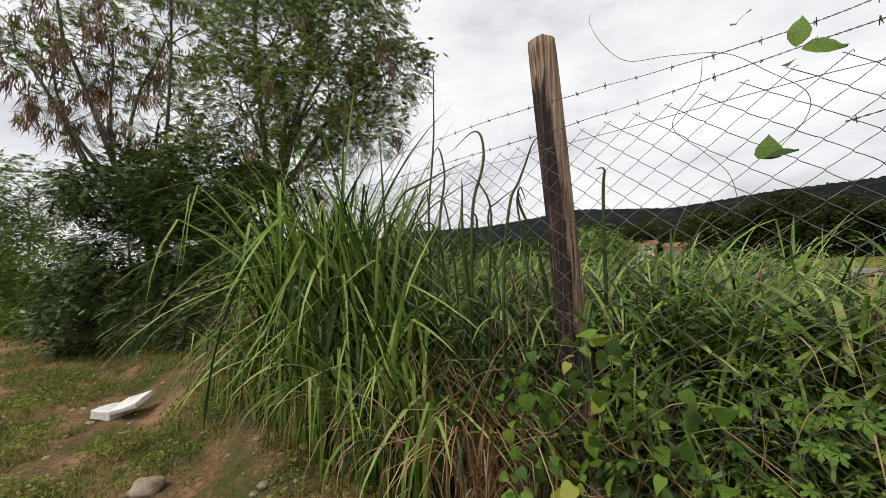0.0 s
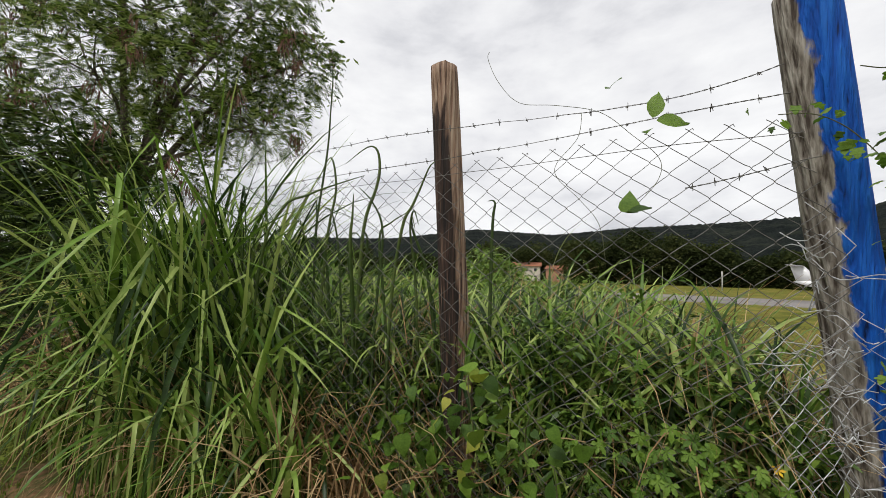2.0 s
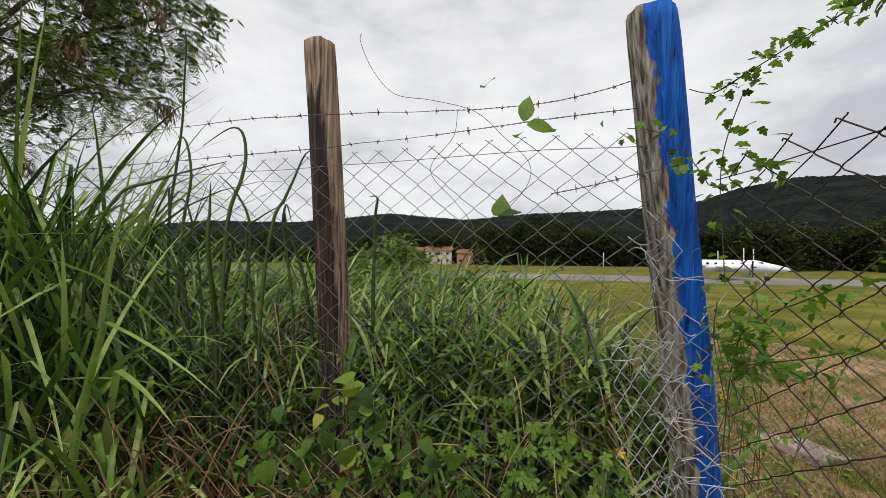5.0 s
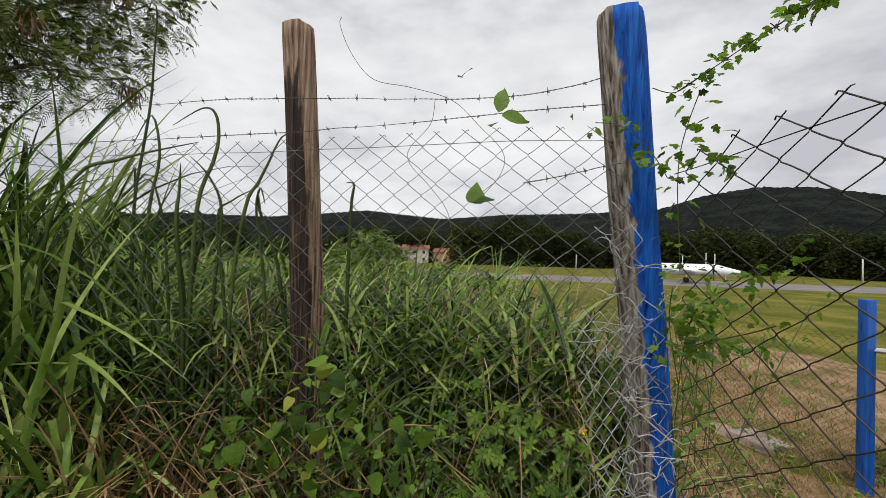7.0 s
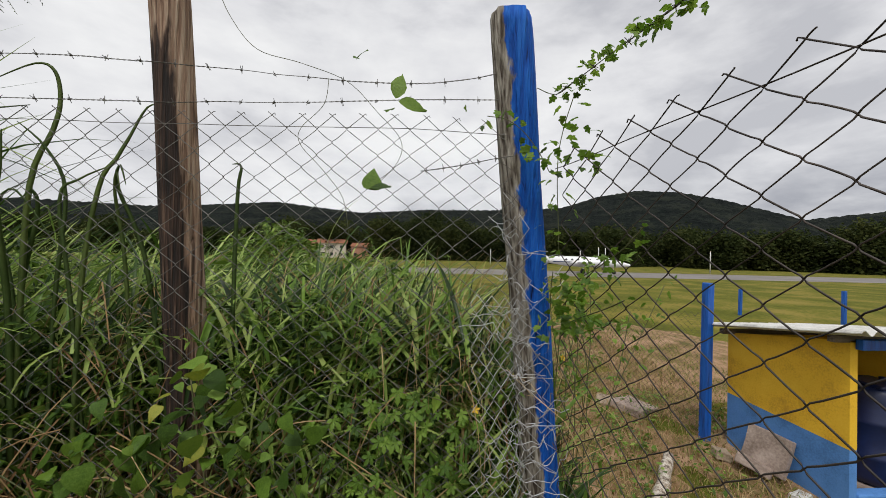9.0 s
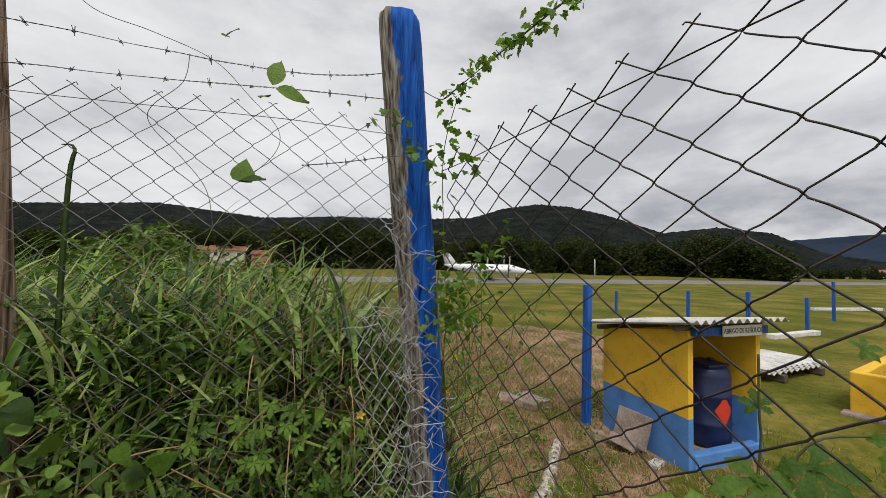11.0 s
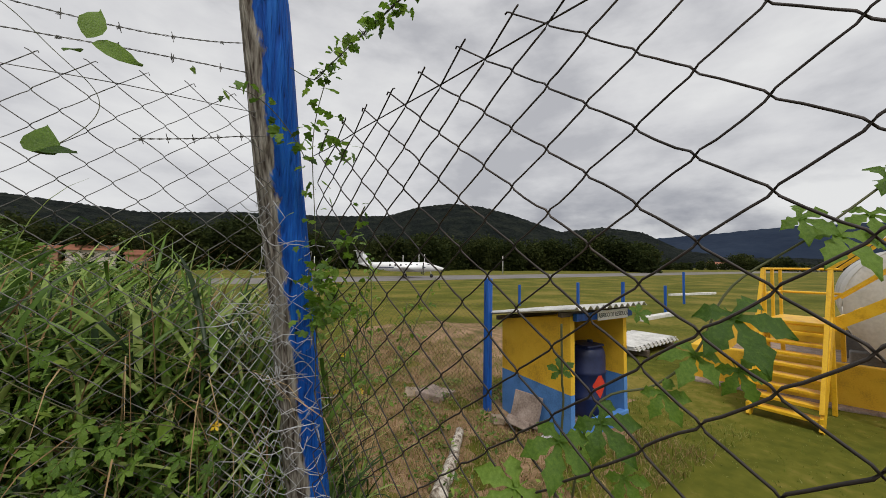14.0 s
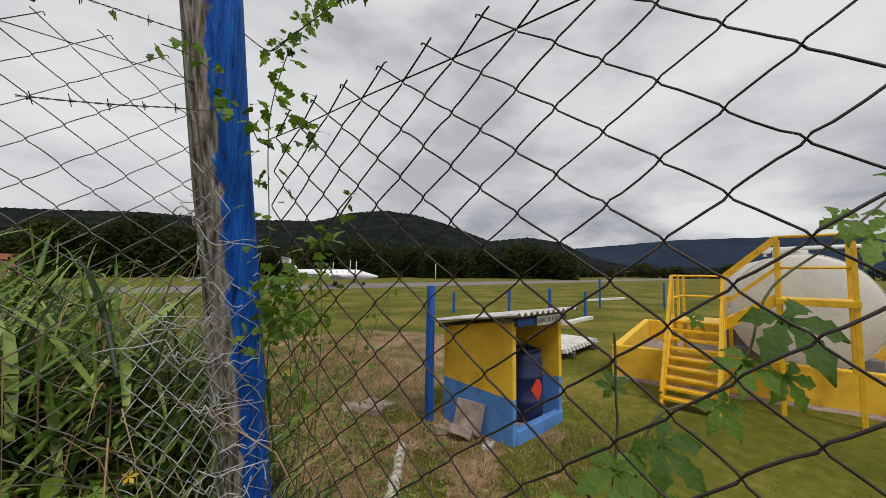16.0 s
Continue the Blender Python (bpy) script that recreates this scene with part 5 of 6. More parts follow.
r = roots_in(5200, -3.6, 1.0, 1.72, 3.6, lambda x, y: x < 1.0 - 0.15 * (y - 1.6) and x > -2.6 - 0.6 * (y - 1.7))
h = np.array([mound(x, y) for x, y, _ in r]) * (0.75 + 0.42 * rng.random(len(r)))
stuff("tall_grass", blades("tall_grass", r, h, 0.012 + 0.018 * rng.random(len(r)), (0.1, 0.2, 0), M_BLADE, 8, 1.1, True, 0.5), "dense tall green grass behind the wire fence")
r = roots_in(650, -1.2, 0.8, 1.66, 2.3)
h = np.array([mound(x, y) for x, y, _ in r]) * (0.5 + 0.6 * rng.random(len(r)))
stuff("tall_grass", blades("tall_grass", r, h, 0.018 + 0.022 * rng.random(len(r)), (0.5, 0.2, 0), M_BLADE, 8, 0.9, True, 0.8), "broad bent grass blades pressed against the wire")
r = roots_in(5200, -6.0, 1.0, 3.6, 8.0, lambda x, y: x < 0.75 - 0.20 * (y - 1.6) + 0.25 * noise.noise(Vector((y * 1.5, 0, 4))))
stuff("tall_grass", blades("tall_grass", r, 1.25 + 0.55 * rng.random(len(r)), 0.014 + 0.018 * rng.random(len(r)), (0, 0, 0), M_BLADE, 6, 0.8, False, 0.5), "tall green grass deeper behind the fence")
r = roots_in(3600, -9.0, 0.6, 8, 17, lambda x, y: x < -0.6 - 0.25 * (y - 8))
stuff("tall_grass", blades("tall_grass", r, 1.5 + 0.6 * rng.random(len(r)), 0.025 + 0.025 * rng.random(len(r)), (0, 0, 0), M_BLADE, 5, 0.8), "tall green grass further into the field")
# the high clump along the fence
r = roots_in(800, -3.6, -1.75, 1.2, 2.4, lambda x, y: ((x + 2.68) / 0.9) ** 2 + ((y - 1.78) / 0.50) ** 2 < 1)
h = 1.85 + 1.05 * rng.random(len(r)) - 0.5 * smooth_array(-2.9, -3.5, r[:, 0]) - 0.85 * smooth_array(-2.6, -1.9, r[:, 0])
stuff("tall_grass", blades("tall_grass", r, h, 0.018 + 0.024 * rng.random(len(r)), (0.65, -0.10, 0), M_BLADE, 12, 0.75, False, 0.8), "high arching clump of green grass overgrowing the fence")
r = roots_in(1700, -4.3, -0.9, 1.3, 1.75)
stuff("dry_grass", blades("dry_grass", r, 0.45 + 0.85 * rng.random(len(r)), 0.005 + 0.007 * rng.random(len(r)), (0.2, -0.3, 0), M_STRAW, 7, 1.25), "dry straw blades at the foot of the tall grass")
r = roots_in(330, -3.6, -1.15, 1.2, 1.5)
stuff("tall_grass", blades("tall_grass", r, 0.7 + 0.75 * rng.random(len(r)), 0.018 + 0.018 * rng.random(len(r)), (0, -0.4, 0), M_BLADE, 10, 1.0, False, 0.8), "drooping green blades in front of the fence")
r = roots_in(80, -2.6, -1.45, 1.2, 1.5)
stuff("tall_grass", blades("tall_grass", r, 1.1 + 0.75 * rng.random(len(r)), 0.028 + 0.018 * rng.random(len(r)), (0.5, -0.2, 0), M_BLADE, 12, 0.75, False, 0.9), "broad light green blades bent over beside the path")
r = roots_in(900, -0.9, 0.8, 1.58, 2.1)
stuff("dry_grass", blades("dry_grass", r, 0.7 + 0.8 * rng.random(len(r)), 0.004 + 0.004 * rng.random(len(r)), (0.3, 0.3, 0), M_STRAW, 7, 1.1, True), "thin dry stalks among the green grass")
def tangle(n, x0, x1, y0, y1, wid, ln, material, bend, label, top=1.42, name="tangled_grass"):
    """Bent and fallen blades that cross one another through the depth of the growth."""
    r = roots_in(n, x0, x1, y0, y1)
    lim = np.array([top + 0.14 * noise.noise(Vector((x * 2.1, y * 2.1, 31))) - 1.0 * smoothstep(0.45, 1.1, x + 0.1 * (y - 1.6)) for x, y, _ in r])
    r[:, 2] = 0.05 + (lim - 0.22) * rng.random(n) ** 0.62
    return stuff(name, blades(name, r, ln[0] + (ln[1] - ln[0]) * rng.random(n), wid[0] + (wid[1] - wid[0]) * rng.random(n), (0.2, 0.0, 0), material, 6, bend * 0.6, y0 < 2, 0.3, 1.7), label)


tangle(7400, -1.5, 1.0, 1.60, 2.6, (0.008, 0.022), (0.20, 0.50), M_BLADE, 1.5, "tangled bent green blades behind the wire")
tangle(2600, -3.4, 0.6, 2.5, 4.5, (0.012, 0.026), (0.25, 0.6), M_BLADE, 1.5, "tangled green blades further behind the wire", 1.5)
tangle(1500, -0.6, 0.70, 1.55, 2.0, (0.010, 0.026), (0.25, 0.55), M_BLADE, 1.2, "broad fallen blades crossing behind the wire", 1.36)
tangle(900, -1.3, 0.75, 1.58, 2.2, (0.003, 0.007), (0.25, 0.6), M_STRAW, 1.3, "thin dry straws tangled in the grass")
r = roots_in(300, 0.0, 0.6, 1.70, 2.3)
r[:, 2] += 0.55
stuff("dry_grass", blades("dry_grass", r, 0.75 + 0.45 * rng.random(len(r)), 0.003 + 0.004 * rng.random(len(r)), (0.9, 0.0, 0), M_STRAW, 8, 1.25), "dry drooping straws on top of the grass")
# leafy weeds woven through the grass
def growth_top(x, y):
    return 1.36 + 0.16 * noise.noise(Vector((x * 2.3, y * 2.3, 17))) - 0.75 * smoothstep(0.40, 0.85, x + 0.1 * (y - 1.6))


def weed_starts(n, x0, x1, y0, y1, low, high):
    p = roots_in(n, x0, x1, y0, y1)
    p[:, 2] = [growth_top(x, y) * (low + (high - low) * rng.random()) for x, y, _ in p]
    return p


stuff("weeds", sprays("weeds", weed_starts(420, -1.6, 0.62, 1.60, 2.3, 0.25, 0.88), 0.30, 0.065, M_WEED, 8, 0.50), "leafy green weeds among the tall grass")
stuff("weeds", sprays("weeds", weed_starts(300, -0.5, 0.66, 1.56, 2.0, 0.25, 0.92), 0.22, 0.042, M_FERN, 9, 0.36), "narrow-leaved green weeds tangled behind the wire by the blue post")
stuff("weeds", sprays("weeds", weed_starts(260, -2.6, 0.4, 2.2, 4.2, 0.55, 1.02), 0.34, 0.075, M_FERN, 8, 0.45), "tall leafy weeds deeper in the growth")


# single reeds that stand against the sky
def spline(pts, n=6):
    out = []
    P = [Vector(p) for p in pts]
    for i in range(len(P) - 1):
        a, b, c, d = P[max(i - 1, 0)], P[i], P[i + 1], P[min(i + 2, len(P) - 1)]
        for k in range(n):
            t = k / n
            out.append(0.5 * (2 * b + (c - a) * t + (2 * a - 5 * b + 4 * c - d) * t * t + (3 * b - a - 3 * c + d) * t ** 3))
    return out + [P[-1]]


def reed(pts, width, label):
    pts = spline(pts, 4)
    width *= 0.8
    v, f = [], []
    n = len(pts)
    for i, p in enumerate(pts):
        t = i / (n - 1)
        d = (pts[min(i + 1, n - 1)] - pts[max(i - 1, 0)]).normalized()
        s = d.cross(Vector((0.25, -0.95, 0.15))).normalized() * width * (1 - 0.85 * t * t) * 0.5
        u = s.cross(d).normalized() * width * 0.12
        v += [p - s, p + u, p + s, p - u * 0.4]
    for i in range(n - 1):
        for k in range(4):
            f.append((i * 4 + k, i * 4 + (k + 1) % 4, i * 4 + 4 + (k + 1) % 4, i * 4 + 4 + k))
    return tagged(new("grass_reed", mesh_of("grass_reed", v, f, M_REED, True)), label, "reed", "reeds against the sky")


RL = "single dark green reed blade rising above the fence"
reed([(-1.62, 1.80, 0.2), (-1.56, 1.74, 1.1), (-1.53, 1.70, 1.76), (-1.50, 1.70, 2.03), (-1.47, 1.70, 2.27), (-1.454, 1.69, 2.475), (-1.447, 1.68, 2.73), (-1.53, 1.66, 2.70)], 0.022, RL)
reed([(-1.25, 1.75, 0.2), (-1.16, 1.65, 1.2), (-1.11, 1.61, 1.75), (-1.05, 1.62, 1.96), (-1.03, 1.62, 2.07), (-1.043, 1.61, 2.17), (-1.10, 1.60, 2.19), (-1.22, 1.58, 2.11)], 0.026, RL)
reed([(-1.95, 1.6, 0.2), (-1.75, 1.5, 1.5), (-1.57, 1.48, 1.86), (-1.42, 1.52, 1.94), (-1.29, 1.55, 1.985), (-1.11, 1.60, 2.04)], 0.026, RL)
reed([(-1.0, 1.7, 0.2), (-0.92, 1.6, 1.3), (-0.854, 1.575, 1.74), (-0.80, 1.58, 1.86), (-0.768, 1.59, 1.94), (-0.719, 1.60, 2.055), (-0.66, 1.60, 2.07)], 0.022, RL)
reed([(-1.2, 1.7, 0.2), (-1.14, 1.6, 1.2), (-1.109, 1.51, 1.66), (-1.10, 1.505, 1.8), (-1.095, 1.50, 1.92)], 0.03, RL)
reed([(-1.5, 1.7, 0.2), (-1.42, 1.65, 1.3), (-1.36, 1.62, 1.75), (-1.30, 1.60, 1.98), (-1.34, 1.59, 2.16), (-1.42, 1.58, 2.02)], 0.024, RL)
reed([(-1.1, 1.7, 0.2), (-1.02, 1.62, 1.3), (-0.98, 1.6, 1.72), (-1.03, 1.58, 1.88), (-1.12, 1.57, 1.97)], 0.02, RL)
reed([(-0.9, 1.7, 0.2), (-0.96, 1.62, 1.3), (-1.0, 1.6, 1.7), (-0.93, 1.59, 1.78), (-0.80, 1.58, 1.84)], 0.02, RL)
reed([(-0.45, 1.75, 0.2), (-0.44, 1.7, 1.2), (-0.43, 1.68, 1.75), (-0.42, 1.68, 1.87), (-0.455, 1.68, 1.88)], 0.022, RL)
for k in range(16):
    x = -2.2 + 1.55 * rng.random()
    hgt = 1.50 + 0.30 * rng.random()
    dx, tipx = 0.15 * rng.normal(), 0.2 * rng.normal()
    reed([(x - dx, 1.72, 0.2), (x - dx * 0.4, 1.68, 1.0), (x, 1.65, hgt - 0.25), (x + dx * 0.5, 1.62, hgt), (x + dx * 0.5 + tipx * 0.4, 1.60, hgt + 0.08), (x + dx * 0.5 + tipx * 1.3, 1.57, hgt + 0.05 - abs(tipx) * 0.9)], 0.014 + 0.014 * rng.random(), RL)


# ---- vines ----
def leaf_mesh(name, material, kind):
    """A leaf in its own plane: stalk at the origin, tip along x, folded a little along the middle rib."""
    if kind == "heart":
        out = [(0, 0), (-0.10, 0.16), (-0.06, 0.34), (0.12, 0.44), (0.36, 0.40), (0.66, 0.22), (1.0, 0)]
    elif kind == "oval":
        out = [(0, 0), (0.08, 0.12), (0.25, 0.24), (0.48, 0.27), (0.74, 0.17), (1.0, 0)]
    else:
        out = [(0, 0), (-0.12, 0.14), (-0.14, 0.32), (-0.02, 0.42), (0.14, 0.40), (0.20, 0.28), (0.30, 0.42), (0.46, 0.50), (0.56, 0.38), (0.54, 0.22), (0.68, 0.24), (0.82, 0.16), (1.0, 0)]
    v, f = [], []
    n = len(out)
    for x, y in out:
        v.append((x, 0.0, 0.05 * math.sin(x * 3)))
    for s in (1, -1):
        for x, y in out:
            v.append((x, s * y, 0.05 * math.sin(x * 3) + 0.28 * y - 0.25 * y * y * 2 - 0.10 * x * x))
    for i in range(n - 1):
        f.append((i, i + 1, n + i + 1, n + i))
        f.append((i + 1, i, 2 * n + i, 2 * n + i + 1))
    f = [tuple(dict.fromkeys(q)) for q in f]
    f = [q for q in f if len(set(q)) > 2]
    return mesh_of(name, v, f, material, True)


def palmate_mesh(material):
    """Five deep toothed lobes fanned out from the stalk, the middle one longest."""
    prof = [(0.0, 0.05), (0.28, 0.075), (0.45, 0.17), (0.56, 0.13), (0.68, 0.19), (0.80, 0.10), (1.0, 0.0)]
    v, f = [], []
    for k, (ang, ln) in enumerate(((0, 1.0), (52, 0.82), (-52, 0.84), (112, 0.56), (-112, 0.54))):
        a = math.radians(ang)
        c, s_ = math.cos(a), math.sin(a)
        b = len(v)
        for u, w in prof:
            z = 0.10 * math.sin(u * 2.6) - 0.20 * u * u + 0.012 * k
            for d in (-1, 0, 1):
                x, y = u * ln, d * w * (0.75 + 0.4 * ln)
                v.append((0.22 + x * c - y * s_, x * s_ + y * c, z + (0.05 if d else 0.0)))
        for i in range(len(prof) - 1):
            r = b + 3 * i
            f += [(r, r + 3, r + 4, r + 1), (r + 1, r + 4, r + 5, r + 2)]
    n = len(v)
    v += [(0, -0.012, 0), (0, 0.012, 0), (0.26, 0.012, 0), (0.26, -0.012, 0)]
    f.append((n, n + 3, n + 2, n + 1))
    return mesh_of("leaf", v, f, material, True)


LEAF = {(k, c): leaf_mesh("leaf", m, k) for k in ("heart", "oval", "lobed") for c, m in (("green", M_LEAF), ("yellow", M_YLEAF), ("light", M_LIGHTLEAF))}


LEAF["palmate", "light"] = palmate_mesh(M_LIGHTLEAF)
LEAF["palmate", "green"] = palmate_mesh(M_LEAF)


def put_leaf(parent, p, size, kind, colour, aim=None, tilt=58, face=0, jit=1.0):
    """aim: the way the tip points in the leaf's plane (0 right, -90 down); tilt: 90 upright and facing the path, 0 level."""
    ob = part("leaf", LEAF[kind, colour], parent)
    if aim is None:
        q = pose(p[0], p[1], p[2], rng.normal() * 28, 25 + rng.normal() * 30, rng.random() * 360)
    else:
        q = pose(p[0], p[1], p[2], 0, 0, face + rng.normal() * 22 * jit) @ pose(0, 0, 0, tilt + rng.normal() * 16 * jit, rng.normal() * 12 * jit, 0) @ pose(0, 0, 0, 0, 0, aim + rng.normal() * 28 * jit)
    ob.matrix_basis = q @ Matrix.Diagonal((size, size, size, 1))
    return ob


def vine(label, stems, leaves, radius=0.0022):
    v = thing("vine", label, "vine")
    for s in stems:
        part("stem", tube_mesh("stem", s, radius, M_STEM, 5), v)
    for l in leaves:
        put_leaf(v, *l)
    return v


TENDRIL = spline([(-0.345, 1.332, 2.372), (-0.35, 1.333, 2.343), (-0.309, 1.340, 2.249), (-0.234, 1.353, 2.165), (-0.107, 1.371, 2.141), (0.033, 1.392, 2.102), (0.130, 1.407, 2.015), (0.209, 1.420, 1.931), (0.202, 1.421, 1.855), (0.128, 1.413, 1.766)])
TENDRIL2 = spline([(-0.024, 1.384, 2.105), (-0.037, 1.384, 2.019), (-0.104, 1.377, 1.936), (-0.103, 1.378, 1.883), (-0.034, 1.390, 1.808), (0.03, 1.40, 1.72), (0.05, 1.41, 1.60)])
vine("thin curling climbing tendril with a few oval leaves on the wires", [TENDRIL, TENDRIL2], [
    ((0.19, 1.40, 2.06), 0.10, "oval", "green", 70, 78, 10, 0.2), ((0.20, 1.40, 2.05), 0.105, "oval", "green", -6, 74, 10, 0.2), ((0.18, 1.40, 2.02), 0.07, "oval", "green", -60),
    ((0.115, 1.40, 1.76), 0.07, "oval", "green", -20), ((0.12, 1.40, 1.76), 0.075, "heart", "green", 40), ((0.06, 1.39, 2.175), 0.05, "oval", "green", 20), ((0.05, 1.39, 2.18), 0.035, "oval", "green", 140)], 0.0010)

# broad-leaved vine round the foot of the wooden post
leaves, stems = [], []
for k in range(14):
    x = -0.95 + 1.25 * rng.random()
    zt = 1.20 - 0.9 * abs(x + 0.42) + 0.1 * rng.normal()
    stems.append(spline([(x, 1.55, 0.05), (x + 0.1 * rng.normal(), 1.47, 0.4 * zt), (x + 0.1 * rng.normal(), 1.45, 0.8 * zt), (x + 0.12 * rng.normal(), 1.44, zt)], 4))
for k in range(190):
    x = -0.40 + 0.23 * rng.normal()
    zmax = 1.22 - 0.55 * max(0, x + 0.30) - 0.9 * max(0, -0.55 - x)
    z = 0.15 + (zmax - 0.19) * rng.random() ** 0.85
    yellow = rng.random() < (0.28 if abs(x + 0.47) < 0.13 else 0.04)
    leaves.append(((x, 1.28 + 0.20 * rng.random(), z), 0.030 + 0.050 * rng.random() ** 1.4, "heart", "yellow" if yellow else "green", -90 + 55 * rng.normal(), 52 + 24 * rng.normal(), 30 * rng.normal(), 1.3))
vine("broad-leaved climbing vine with yellowing leaves at the wooden post", stems, leaves)

# lobed-leaf creeper over the grass by the blue post
leaves, stems = [], []
for k in range(9):
    z0 = 1.20 - 0.085 * k
    x0 = 0.56 - 0.02 * k
    stems.append(spline([(x0, 1.50, z0 - 0.30), (x0 - 0.16, 1.43, z0 - 0.16), (x0 - 0.34, 1.42, z0 - 0.02 + 0.05 * rng.normal()), (x0 - 0.52, 1.42, z0 + 0.06 * rng.normal())], 5))
    for j in range(15):
        p = stems[-1][int(rng.integers(2, len(stems[-1])))]
        leaves.append(((p.x + 0.03 * rng.normal(), p.y - 0.02 - 0.03 * rng.random(), p.z + 0.03 * rng.normal()), 0.022 + 0.022 * rng.random(), "palmate", "light" if rng.random() < 0.45 else "green", -90 + 50 * rng.normal()))
vine("light green lobed-leaf creeper over the grass at the fence", stems, leaves, 0.0016)

# vine on the blue post and along the barbed wire
leaves, stems = [], []
wirepath = spline([(0.665, 1.385, 2.12), (0.745, 1.42, 2.12), (0.765, 1.30, 2.115), (0.79, 1.15, 2.115), (0.815, 1.0, 2.11), (0.838, 0.85, 2.105), (0.865, 0.68, 2.10)], 8)
stems.append(wirepath)
for k in range(120):
    i = int(8 + (len(wirepath) - 9) * rng.random() ** 0.8)
    p = wirepath[min(i, len(wirepath) - 1)]
    leaves.append(((p.x + 0.015 * rng.normal(), p.y + 0.015 * rng.normal(), p.z + 0.016 * rng.normal() - 0.005), 0.016 + 0.012 * rng.random(), "lobed", "light", None))
stems.append(spline([(0.755, 1.30, 2.06), (0.74, 1.33, 1.98), (0.735, 1.36, 1.90), (0.74, 1.38, 1.80), (0.75, 1.39, 1.68), (0.76, 1.40, 1.55)], 6))
stems.append(spline([(0.50, 1.40, 2.02), (0.56, 1.37, 2.00), (0.62, 1.37, 1.96), (0.68, 1.39, 1.90), (0.72, 1.40, 1.84)], 6))
for s in stems[1:]:
    for k in range(30):
        p = s[int(rng.integers(0, len(s)))]
        leaves.append(((p.x + 0.03 * rng.normal(), p.y - 0.02 + 0.02 * rng.normal(), p.z + 0.03 * rng.normal()), 0.018 + 0.017 * rng.random(), "lobed", "light" if rng.random() < 0.85 else "green", None))
for k in range(14):
    leaves.append(((0.79 + 0.05 * rng.normal(), 1.30 + 0.08 * rng.normal(), 1.86 + 0.03 * rng.normal()), 0.03, "lobed", "light", None))
vine("small lobed-leaf vine climbing the blue post and the barbed wire", stems, leaves, 0.0015)

# feathery sprigs right of the blue post
leaves, stems = [], []
for k in range(9):
    b = Vector((0.86 + 0.25 * rng.random(), 1.75 + 0.3 * rng.random(), 0.5))
    tip = b + Vector((0.15 * rng.normal() + 0.1, 0.1, 0.75 + 0.30 * rng.random()))
    stems.append(spline([b, b.lerp(tip, 0.5) + Vector((0.04, 0, 0.08)), tip], 6))
    for j in range(26):
        p = stems[-1][int(rng.integers(4, len(stems[-1])))]
        leaves.append(((p.x + 0.03 * rng.normal(), p.y + 0.03 * rng.normal(), p.z + 0.02 * rng.normal()), 0.025 + 0.02 * rng.random(), "oval", "light", None))
vine("light feathery weed growing behind the blue post", stems, leaves)

# climbing weed on the rusty wire beside the post
shoot = spline([(0.78, 1.46, 1.05), (0.765, 1.38, 1.32), (0.755, 1.28, 1.46), (0.757, 1.12, 1.53), (0.76, 1.02, 1.575), (0.765, 0.95, 1.625)], 8)
stems = [shoot, spline([(0.765, 1.38, 1.32), (0.76, 1.24, 1.37), (0.765, 1.10, 1.42), (0.77, 1.03, 1.45)], 6), spline([(0.77, 1.42, 1.2), (0.75, 1.44, 1.38), (0.74, 1.40, 1.50)], 6)]
leaves = []
for q, stem in enumerate(stems):
    for k in range((70, 34, 30)[q]):
        i = min(int((0.25 + 0.75 * rng.random() ** 1.3) * len(stem)), len(stem) - 1)
        p, far = stem[i], i / len(stem)
        leaves.append(((p.x + 0.022 * rng.normal(), p.y + 0.022 * rng.normal(), p.z + 0.022 * rng.normal() - 0.015), (0.040 - 0.026 * far) * (0.7 + 0.6 * rng.random()), "lobed", "light", None))
vine("light green climbing weed with small lobed leaves on the rusty wire", stems, leaves, 0.0017)

# large lobed leaves close to the camera on the right-hand fence
EYE = Vector((0.495, 0.162, 1.496))
near = []
for x, y, z in ((1.206, 0.439, 1.428), (1.172, 0.466, 1.355), (1.251, 0.41, 1.419), (0.99, 0.596, 1.218), (1.03, 0.567, 1.247), (0.944, 0.631, 1.13), (1.117, 0.506, 1.296), (1.287, 0.377, 1.579), (1.336, 0.346, 1.56), (1.398, 0.30, 1.638), (1.392, 0.307, 1.589), (1.446, 0.266, 1.658), (1.221, 0.435, 1.336), (1.081, 0.523, 1.413), (0.987, 0.592, 1.305)):
    near.append((Vector((x, y, z)) - EYE) * 0.88 + EYE)
stems = [spline([near[9] + Vector((0.08, -0.1, 0.1)), near[8], near[0] + Vector((0.03, 0, 0.03)), near[1], near[6], near[4], near[3] + Vector((0, 0, -0.2))], 6),
         spline([near[5] + Vector((0.02, 0, -0.25)), near[3], near[14], near[14] + Vector((0, 0, 0.08))], 6)]
leaves = []
for i, size, aim in ((0, 0.088, -75), (1, 0.060, -110), (12, 0.052, -60), (3, 0.075, -95), (4, 0.070, -45), (5, 0.082, -120), (6, 0.050, -80), (7, 0.052, -20), (8, 0.075, -60), (9, 0.060, 20), (10, 0.050, -100), (11, 0.046, 60), (13, 0.026, 10), (14, 0.032, 120)):
    leaves.append((near[i], size, "palmate", "light", aim, 56, -48, 0.5))
for i, size in ((3, 0.055), (5, 0.062), (5, 0.05), (4, 0.045), (3, 0.04)):
    leaves.append((near[i] + Vector((0.05 * rng.normal(), 0.04 * rng.normal(), -0.06 - 0.09 * rng.random())), size, "palmate", "light", -90, 45, -48))
vine("broad light green lobed leaves on a vine close to the wire", stems, leaves, 0.0018)


